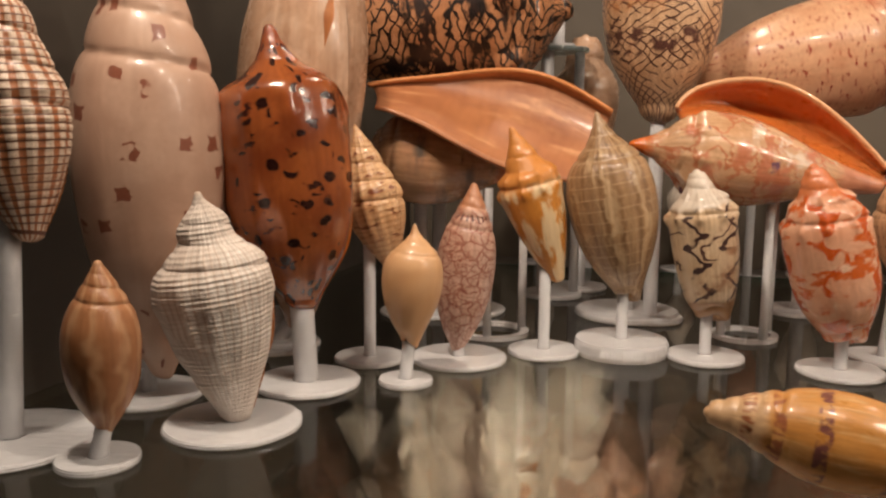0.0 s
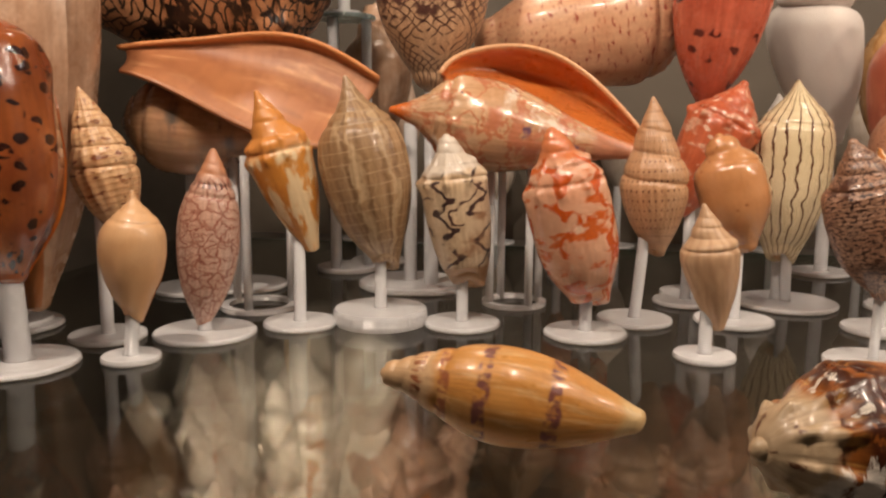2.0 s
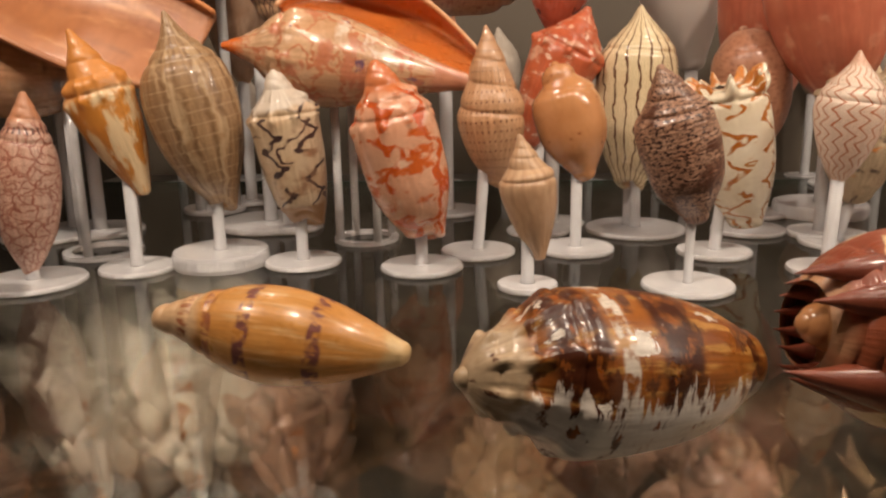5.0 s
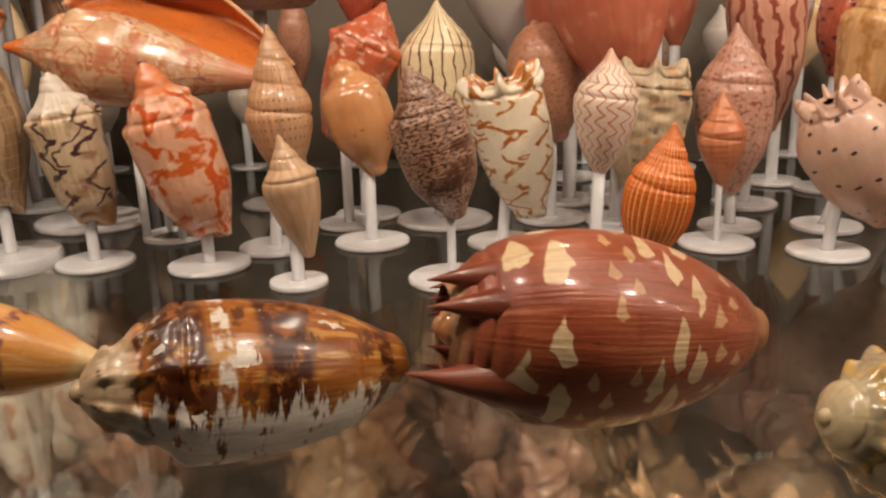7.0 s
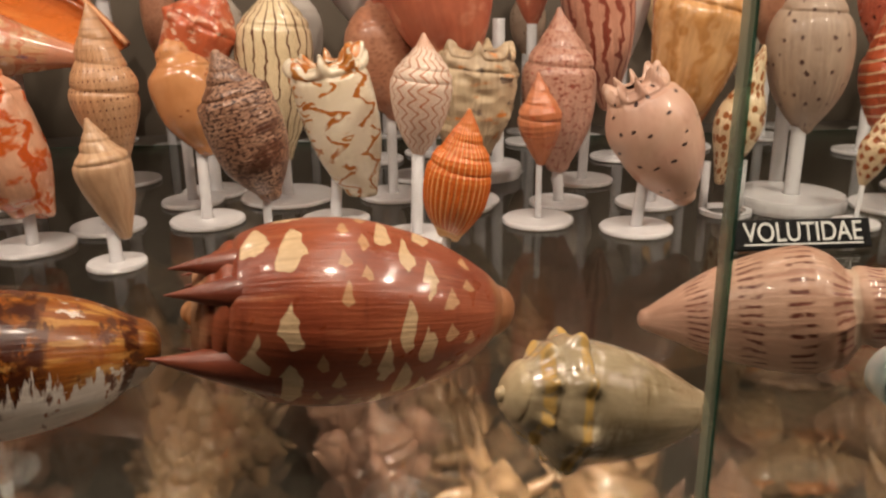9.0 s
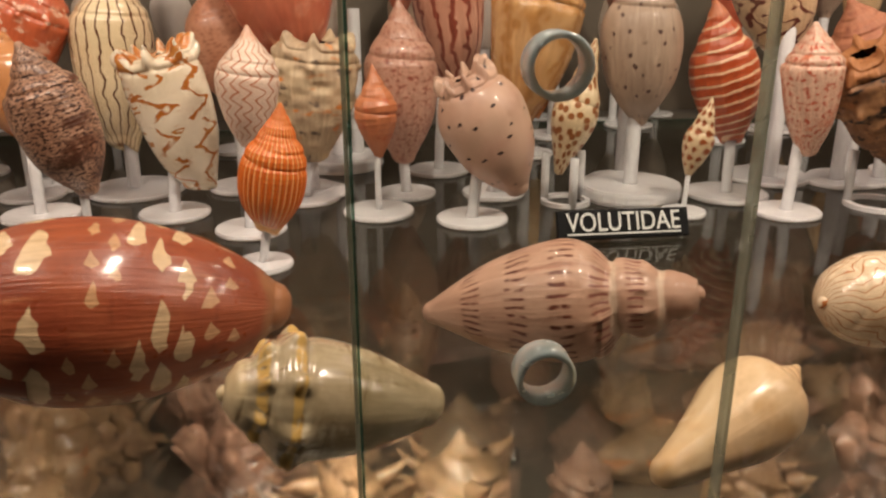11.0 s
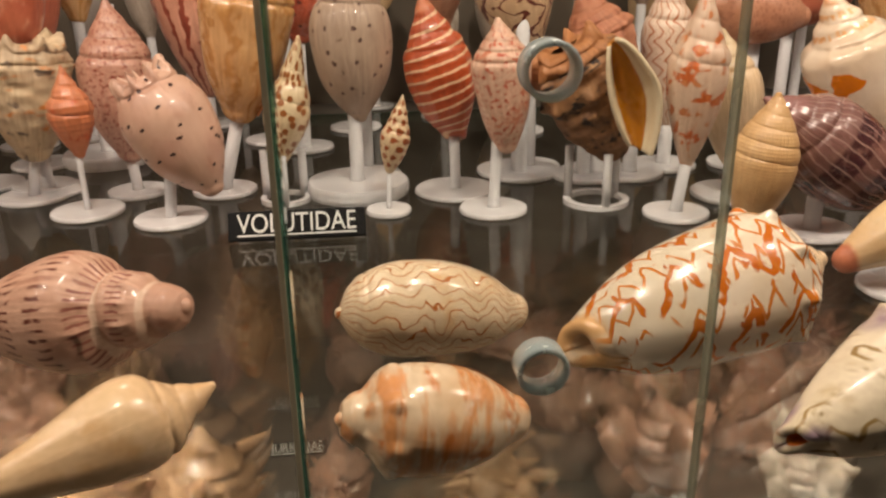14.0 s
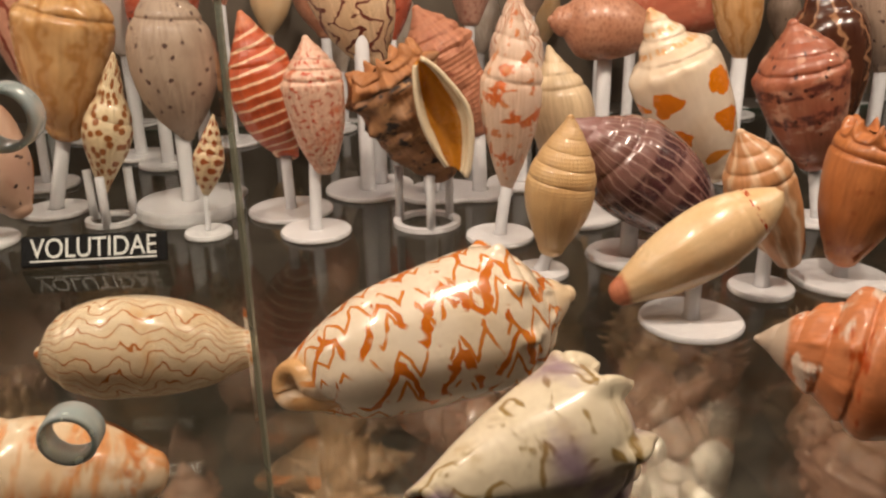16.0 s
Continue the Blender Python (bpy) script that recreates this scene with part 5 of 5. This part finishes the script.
OLIVE = shell("glossy olive grey shell with pointed shoulder knobs", (0.519, 0.187, 0.042), (0.601, 0.183, 0.022), 0.047, M_OLIVE, "olive", spire=0.30, whorls=3, step=0.07, knobs=((8, 0.16, 0.30, 0.055, 1.6), (8, 0.22, 0.15, 0.035, 1.5)), nt=128, shear=0.02)
PINKFRONT = shell("pink-beige shell with short dark dashes and a tall spire", (0.737, 0.204, 0.042), (0.627, 0.281, 0.021), 0.060, M_PINKFRONT, "pinklong", spire=0.32, whorls=2.5, step=0.05, knobs=((11, 0.06, 0.33, 0.04, 1.5), (11, 0.08, 0.19, 0.03, 1.5)), nt=110, shear=0.022, skew=0.1)
YELLOWFRONT = shell("smooth creamy yellow shell with a pointed spire", (0.743, 0.147, 0.030), (0.655, 0.115, 0.018), 0.039, M_CREAMYELLOW, "fig", spire=0.26, whorls=4, step=0.12, shear=0.03, skew=-0.12)
WAVYTAN = shell("cream shell with thin wavy brown lines", (0.807, 0.198, 0.029), (0.905, 0.192, 0.015), 0.050, M_WAVYTAN, "wavy", spire=0.1, whorls=2, step=0.04, shear=0.02, bulb=True, curve=0.03)
ORANGEWHITE = shell("glossy cream shell with soft orange blotches and rounded knobs", (0.786, 0.102, 0.031), (0.860, 0.094, 0.019), 0.044, M_ORANGEWHITE, "blotch", spire=0.24, whorls=2, step=0.03, knobs=((7, 0.10, 0.26, 0.055, 1.4), (7, 0.10, 0.13, 0.03, 1.4)), bulb=True)
WHITEORANGE = shell("large glossy white shell with orange zigzag net lines", (1.058, 0.152, 0.038), (0.909, 0.150, 0.020), 0.072, M_WHITEORANGE, "whiteorange", spire=0.22, whorls=4, step=0.06, knobs=((9, 0.14, 0.25, 0.04, 2.5), (9, 0.12, 0.12, 0.03, 2.5)), nt=128, ns=140, hollow=True, mouth=M_MOUTH_PALE, notch=(50.0, 42.0, 0.11), skew=0.18)
LAVENDER = shell("cream shell with a lavender patch and olive net lines", (1.025, 0.052, 0.034), (0.939, 0.038, 0.024), 0.053, M_LAVENDER, "wedge", spire=0.16, whorls=3, step=0.08, bulb=False, knobs=((6, 0.20, 0.15, 0.06, 2.6),), hollow=True, mouth=M_MOUTH_ORANGE, notch=(40.0, 42.0, 0.13))
RIGHTFRONT = shell("orange and white shell with a grey spire", (1.121, 0.087, 0.032), (1.182, 0.017, 0.030), 0.067, M_RIGHTFRONT, "mitre", spire=0.48, whorls=4, step=0.09, knobs=((10, 0.06, 0.44, 0.05, 1.5), (10, 0.08, 0.28, 0.04, 1.5)))

# flaring lips
flare(BAILER, ((-0.047, 0.655, 0.188), (0.004, 0.645, 0.178), (0.048, 0.640, 0.128), (0.116, 0.668, 0.130)), ((-0.055, 0.700, 0.206), (0.007, 0.722, 0.226), (0.090, 0.722, 0.234), (0.151, 0.705, 0.190)), M_FLAREBROWN, 0.020, "wide orange-brown inner side of the lip")
flare(BEAR, ((0.196, 0.652, 0.178), (0.245, 0.645, 0.170), (0.300, 0.645, 0.146), (0.356, 0.648, 0.130)), ((0.200, 0.690, 0.188), (0.226, 0.712, 0.236), (0.312, 0.712, 0.224), (0.372, 0.680, 0.141)), M_FLAREORANGE, 0.045, "wide glowing orange inner side of the lip")
flare(RAGGEDMOUTH, ((1.042, 0.352, 0.128), (1.038, 0.348, 0.105), (1.045, 0.348, 0.079), (1.064, 0.352, 0.055)), ((1.046, 0.350, 0.132), (1.072, 0.344, 0.125), (1.088, 0.344, 0.088), (1.077, 0.350, 0.052)), M_FLAREYELLOW, 0.012, "orange-yellow mouth with a pale rim")

# ring stands and spare stands
ring_stand((0.261, 0.674), 0.054, 0.118, 4, turn=20.0)
ring_stand((0.050, 0.672), 0.062, 0.125, 3, turn=20.0)
ring_stand((1.061, 0.391), 0.053, 0.045, 3, turn=20.0)
ring_stand((0.826, 0.491), 0.041, 0.042, 3, turn=20.0)
stand((0.177, 0.753), 0.096, 0.15, 0.006, 0.006)
stand((-0.123, 0.624), 0.054, 0.03, 0.006, 0.006)
stand((0.490, 0.671), 0.059, 0.06, 0.004, 0.006)
stand((0.631, 0.609), 0.053, 0.15, 0.005, 0.006)
stand((0.908, 0.536), 0.062, 0.12, 0.004, 0.006)
stand((1.040, 0.492), 0.067, 0.16, 0.004, 0.006)
stand((1.088, 0.462), 0.056, 0.15, 0.004, 0.006)
stand((0.682, 0.690), 0.084, 0.12, 0.012, 0.006)
stand((1.041, 0.500), 0.076, 0.16, 0.004, 0.006)
stand((1.104, 0.465), 0.070, 0.1, 0.004, 0.006)
stand((0.702, 0.693), 0.051, 0.15, 0.004, 0.006)
stand((-0.017, 0.746), 0.076, 0.13, 0.004, 0.006)
stand((0.025, 0.758), 0.077, 0.14, 0.004, 0.006)
riser((0.115, 0.840), 0.254, 0.062)

# ---- small things ----
def plaque(text, p, turn, width, height, tilt, label):
    """A black plaque with raised white letters over a white rule, leaning back."""
    root = part("name_plaque", box(width, 0.004, height, (0, 0, height / 2), 0.0012), M_BLACK, None)
    cu = bpy.data.curves.new("lettering", "FONT")
    cu.body, cu.size, cu.extrude, cu.align_x, cu.align_y = text, 1.0, 0.01, "CENTER", "CENTER"
    tmp = new("lettering_curve", cu)
    bpy.context.view_layer.update()
    w = max(tmp.dimensions.x, 0.01)
    me = bpy.data.meshes.new_from_object(tmp)
    bpy.data.objects.remove(tmp)
    me.materials.append(M_WHITE)
    k = width * 0.86 / w
    let = new("lettering", me)
    let.parent = root
    let.matrix_local = pose(0, -0.0026, height * 0.54, 90, 0, 0) @ Matrix.Diagonal((k, k * 1.25, 0.05, 1))
    part("rule", box(width * 0.86, 0.0008, 0.0011, (0, -0.0024, height * 0.17)), M_WHITE, root)
    root.matrix_world = pose(p[0], p[1], p[2], 0, 0, turn) @ pose(0, 0, 0, tilt, 0, 0)
    return tagged(root, label, "sign")


plaque("VOLUTIDAE", (0.818, 0.389, 0.0015), -13.3, 0.098, 0.0215, -28, "black plaque with raised white letters and a rule")
plaque("MURICIDAE", (0.832, 0.650, LOW + 0.0015), -13.3, 0.076, 0.0170, -28, "black plaque with raised white letters on the lower shelf")

# crown of the large red-brown shell: a sunken bead-like spire in a pale hollow
IMP_L = (Vector((0.414, 0.287, 0.047)) - Vector((0.560, 0.284, 0.030))).length - 0.0105
IMP_R = 0.0420
for deg, reach, k0, k1, low_, thick in ((-30, 0.020, 0.62, 0.56, 0.76, 0.0150), (40, 0.013, 0.60, 0.55, 0.79, 0.0120), (72, 0.012, 0.60, 0.56, 0.80, 0.0110), (104, 0.008, 0.50, 0.46, 0.86, 0.0070),
                                         (130, 0.007, 0.44, 0.40, 0.90, 0.0052), (156, 0.006, 0.42, 0.38, 0.90, 0.0048), (182, 0.006, 0.42, 0.38, 0.90, 0.0048),
                                         (208, 0.006, 0.42, 0.38, 0.90, 0.0048), (234, 0.006, 0.42, 0.38, 0.90, 0.0050), (262, 0.008, 0.48, 0.44, 0.87, 0.0062), (296, 0.010, 0.54, 0.50, 0.84, 0.0085)):
    c, s_ = math.cos(radians(deg)), math.sin(radians(deg))
    horn(IMPERIAL, (c * IMP_R * k0, s_ * IMP_R * k0, IMP_L * low_), (c * IMP_R * (k0 + 0.05), s_ * IMP_R * (k0 + 0.05), IMP_L - 0.006),
         (c * IMP_R * k1, s_ * IMP_R * k1, IMP_L + reach), thick)
cup = lathe(((IMP_R * 0.50, IMP_L - 0.010), (IMP_R * 0.46, IMP_L - 0.013), (IMP_R * 0.36, IMP_L - 0.018), (0.003, IMP_L - 0.021)), 40, 0.03, 3)
part("crown_cup", cup, M_MOUTH_PALE, IMPERIAL, "cream hollow inside the crown", True)
for r_, z_ in ((0.0115, -0.009), (0.0088, -0.003), (0.0052, 0.002)):
    bm = bmesh.new()
    bmesh.ops.create_uvsphere(bm, u_segments=24, v_segments=14, radius=r_)
    bmesh.ops.translate(bm, vec=(0.002, 0.001, IMP_L + z_), verts=bm.verts)
    part("spire_bead", bm, M_EGG, IMPERIAL, "glossy tan rounded spire", True)

# ---- the lower shelf ----
M_FROST = shell_material("frost_shell", "dcd2c6", "c4b6a6", (("flame", "b8a48c", (5, 5, 0.56, 0.2)),), rough=0.32, relief=0.4, coat=0.4)
M_ROSE = shell_material("rose_shell", "ae8874", "9a7462", (("flame", "c8a898", (5, 5, 0.54, 0.2)),), rough=0.32, relief=0.4, coat=0.4)
M_UMBER = shell_material("umber_shell", "ac8c6c", "967658", (("flame", "c8a888", (5, 6, 0.55, 0.15)),), rough=0.32, relief=0.4, coat=0.4)
LOWER = (M_FROST, M_ROSE, M_UMBER, M_FROST, M_UMBER)
LOWER_LABELS = ("frosty white spiny murex shell on the lower shelf", "rose-brown spiny murex shell on the lower shelf",
                "umber spiny murex shell on the lower shelf", "frosty white frilled murex shell on the lower shelf", "umber knobbly murex shell on the lower shelf")


def fronds(ob, length, wide, prof, rows, seed, reach, flat, material):
    """Rows of curved, tapering spines on a shell's varices, in the shell's own space."""
    r = random.Random(seed)
    nseg, nside = 5, 6
    verts, faces = [], []
    for m in range(rows):
        an0 = 2 * math.pi * m / rows + r.uniform(-0.2, 0.2)
        for k in range(8):
            q = 0.26 + 0.085 * k + r.uniform(-0.015, 0.015)
            an = an0 + 0.25 * q + r.uniform(-0.08, 0.08)
            rad = 0.5 * wide * float(smooth_profile(PROFILES[prof], q))
            out, up, side = Vector((math.cos(an), math.sin(an), 0)), Vector((0, 0, 1)), Vector((-math.sin(an), math.cos(an), 0))
            size = wide * reach * r.uniform(0.5, 1.0) * (1.15 - abs(q - 0.36) * 1.1)
            start = out * rad * 0.88 + up * length * (1 - q)
            swing, curl = r.uniform(0.1, 0.6), r.uniform(-0.25, 0.25)
            thick = size * r.uniform(0.13, 0.20)
            first = len(verts)
            for a in range(nseg + 1):
                f = a / nseg
                c = start + out * size * f * (1 - 0.2 * f) + up * size * swing * f * f + side * size * curl * f * f
                w = thick * (1 - f) ** 0.7 * (1 + (0.5 * flat * math.sin(math.pi * f))) + 0.0002
                for b in range(nside):
                    g = 2 * math.pi * b / nside
                    verts.append(c + up * (w * flat * math.cos(g)) + side * (w * math.sin(g)))
            for a in range(nseg):
                for b in range(nside):
                    b2 = (b + 1) % nside
                    faces.append((first + a * nside + b, first + a * nside + b2, first + (a + 1) * nside + b2, first + (a + 1) * nside + b))
    return mesh_object("fronds", verts, faces, material, ob, "curved spines in rows")


# tall frilled shells on stands, and a few low ones, where they show through the glass
for x_, y_, low_, top_, wide_, mat_, name_, reach_, seed_ in (
        (0.086, 0.780, -0.275, -0.065, 0.100, M_FROST, "large frosty white frilled murex shell on a low stand", 0.75, 1),
        (-0.015, 0.800, -0.290, -0.090, 0.085, M_FROST, "frosty white frilled murex shell on a low stand", 0.70, 2),
        (0.190, 0.760, -0.300, -0.130, 0.080, M_ROSE, "rose-brown frilled murex shell on a low stand", 0.55, 3),
        (0.570, 0.620, -0.330, -0.200, 0.075, M_ROSE, "rose-brown frilled murex shell on a low stand", 0.50, 4),
        (1.300, 0.350, -0.345, -0.250, 0.060, M_FROST, "small frosty white spiny murex shell on a low stand", 0.80, 5),
        (1.180, 0.420, -0.340, -0.220, 0.070, M_ROSE, "rose-brown spiny murex shell on a low stand", 0.70, 6)):
    tall = shell(name_, (x_ - 0.02, y_, top_), (x_, y_, low_), wide_, mat_, "fig", spire=0.36, whorls=4, step=0.2, cords=(20, 0.02), rough=0.05,
                 nt=72, ns=90, group="shells on the lower shelf", lip=40.0, grow=0.25)
    fronds(tall, top_ - low_, wide_, "fig", 4, seed_, reach_, 2.4, mat_)
    foot_ = stand((x_, y_), 0.07, low_ + 0.02 - LOW, 0.004, 0.006, seed=seed_)
    foot_.location.z = LOW

rnd = random.Random(5)
for iu in range(17):
    for iv in range(6):
        u = -0.86 + 0.128 * iu + rnd.uniform(-0.035, 0.035)
        v = 0.16 + 0.122 * iv + rnd.uniform(-0.03, 0.03)
        size = rnd.uniform(0.11, 0.18)
        kind = 0 if iu < 3 and rnd.random() < 0.5 else rnd.choice((1, 2, 2, 4, 1, 4, 1, 0 if iu > 12 else 2))
        an = rnd.uniform(0, 2 * math.pi)
        up = rnd.random() < 0.45
        wide = size * rnd.uniform(0.42, 0.62)
        zb = LOW + wide * 0.5
        p = case(u, v, zb)
        if any(abs(p.x - a) < 0.10 and abs(p.y - b) < 0.11 for a, b in ((0.086, 0.78), (-0.015, 0.80), (0.19, 0.76), (0.57, 0.62), (1.30, 0.35), (1.18, 0.42))):
            continue
        if abs(p.x - 0.838) < 0.09 and p.y < 0.72 and p.y > 0.52:
            continue
        if up:
            apex, tip = (p.x + 0.2 * wide * math.cos(an), p.y + 0.2 * wide * math.sin(an), LOW + size), (p.x, p.y, LOW + 0.004)
        else:
            h = size / 2
            apex, tip = (p.x + h * math.cos(an), p.y + h * math.sin(an), zb), (p.x - h * math.cos(an), p.y - h * math.sin(an), zb - 0.2 * wide)
        m = rnd.choice((3, 4, 5))
        amp = rnd.uniform(0.10, 0.22)
        shape = rnd.choice(("spindle", "fig", "mitre"))
        murex = shell(LOWER_LABELS[kind], apex, tip, wide, LOWER[kind], shape, spire=0.38, whorls=4, step=0.22,
                      knobs=tuple((m, amp, 0.30 + 0.12 * q, 0.04, 3.0) for q in range(4)), cords=(18, 0.02),
                      rough=0.06, nt=54, ns=72, group="shells on the lower shelf", lip=rnd.uniform(0, 360), grow=0.2)
        fronds(murex, (Vector(apex) - Vector(tip)).length, wide, shape, m, 100 * iu + iv, 0.62 if kind in (0, 3) else rnd.choice((0.25, 0.5)),
               rnd.choice((1.0, 2.2)), LOWER[kind])

# ---- the back row ----
BACK = ((-0.62, M_TALLPALE, "long"), (-0.10, M_HONEY, "oval"), (0.02, M_CORALPINK, "long"), (0.10, M_CHALK, "egg"), (0.19, M_WAVYPINK, "cigar"),
        (0.30, M_OVATE, "oval"), (0.37, M_CORALRED, "long"), (0.46, M_PINKSPECK, "shoulder"), (0.54, M_GREYSPOT, "cigar"), (0.63, M_HONEY, "shoulder"),
        (0.72, M_ROUGH, "oval"), (0.80, M_CORALPINK, "long"), (0.90, M_DARKBROWN, "oval"))
rnd = random.Random(11)
for k, (u, mat, prof) in enumerate(BACK):
    v = 0.66 + 0.05 * (k % 3)
    low, tall, wide = rnd.uniform(0.10, 0.15), rnd.uniform(0.12, 0.17), rnd.uniform(0.055, 0.075)
    p = case(u, v, 0)
    lean = rnd.uniform(-0.02, 0.02)
    standing("back-row " + mat.name.replace("_", " ") + " on a white stand", (p.x, p.y), 0.06, (p.x + lean, p.y, low + tall), (p.x, p.y, low), wide, mat, prof,
             post=0.006, spire=0.25, whorls=3, step=0.06, nt=72, ns=80, group="back row of shells")

# ---- stands and pale shells on the rear ledge ----
rnd = random.Random(23)
REAR = (M_CHALK, M_FROST, M_OVATE, M_PINKSPECK, M_CREAMYELLOW, M_GREYSPOT)
for k in range(22):
    u, v = -0.80 + 0.092 * k + rnd.uniform(-0.02, 0.02), V1 + 0.06 + 0.05 * (k % 2)
    p = case(u, v, 0)
    low, tall, wide = rnd.uniform(0.03, 0.10), rnd.uniform(0.08, 0.13), rnd.uniform(0.035, 0.06)
    mat = REAR[rnd.randrange(6)]
    shell("distant " + mat.name.replace("_", " ") + " on a white stand", (p.x + rnd.uniform(-0.015, 0.015), p.y, low + tall), (p.x, p.y, low), wide, mat,
          rnd.choice(("oval", "drop", "mitre", "cigar")), spire=0.3, whorls=4, step=0.07, nt=48, ns=56, group="distant shells on the rear ledge")
    st = stand((p.x, p.y), 0.05, low + 0.024, 0.004, 0.0055, seed=k)
    st.location.z = -0.014
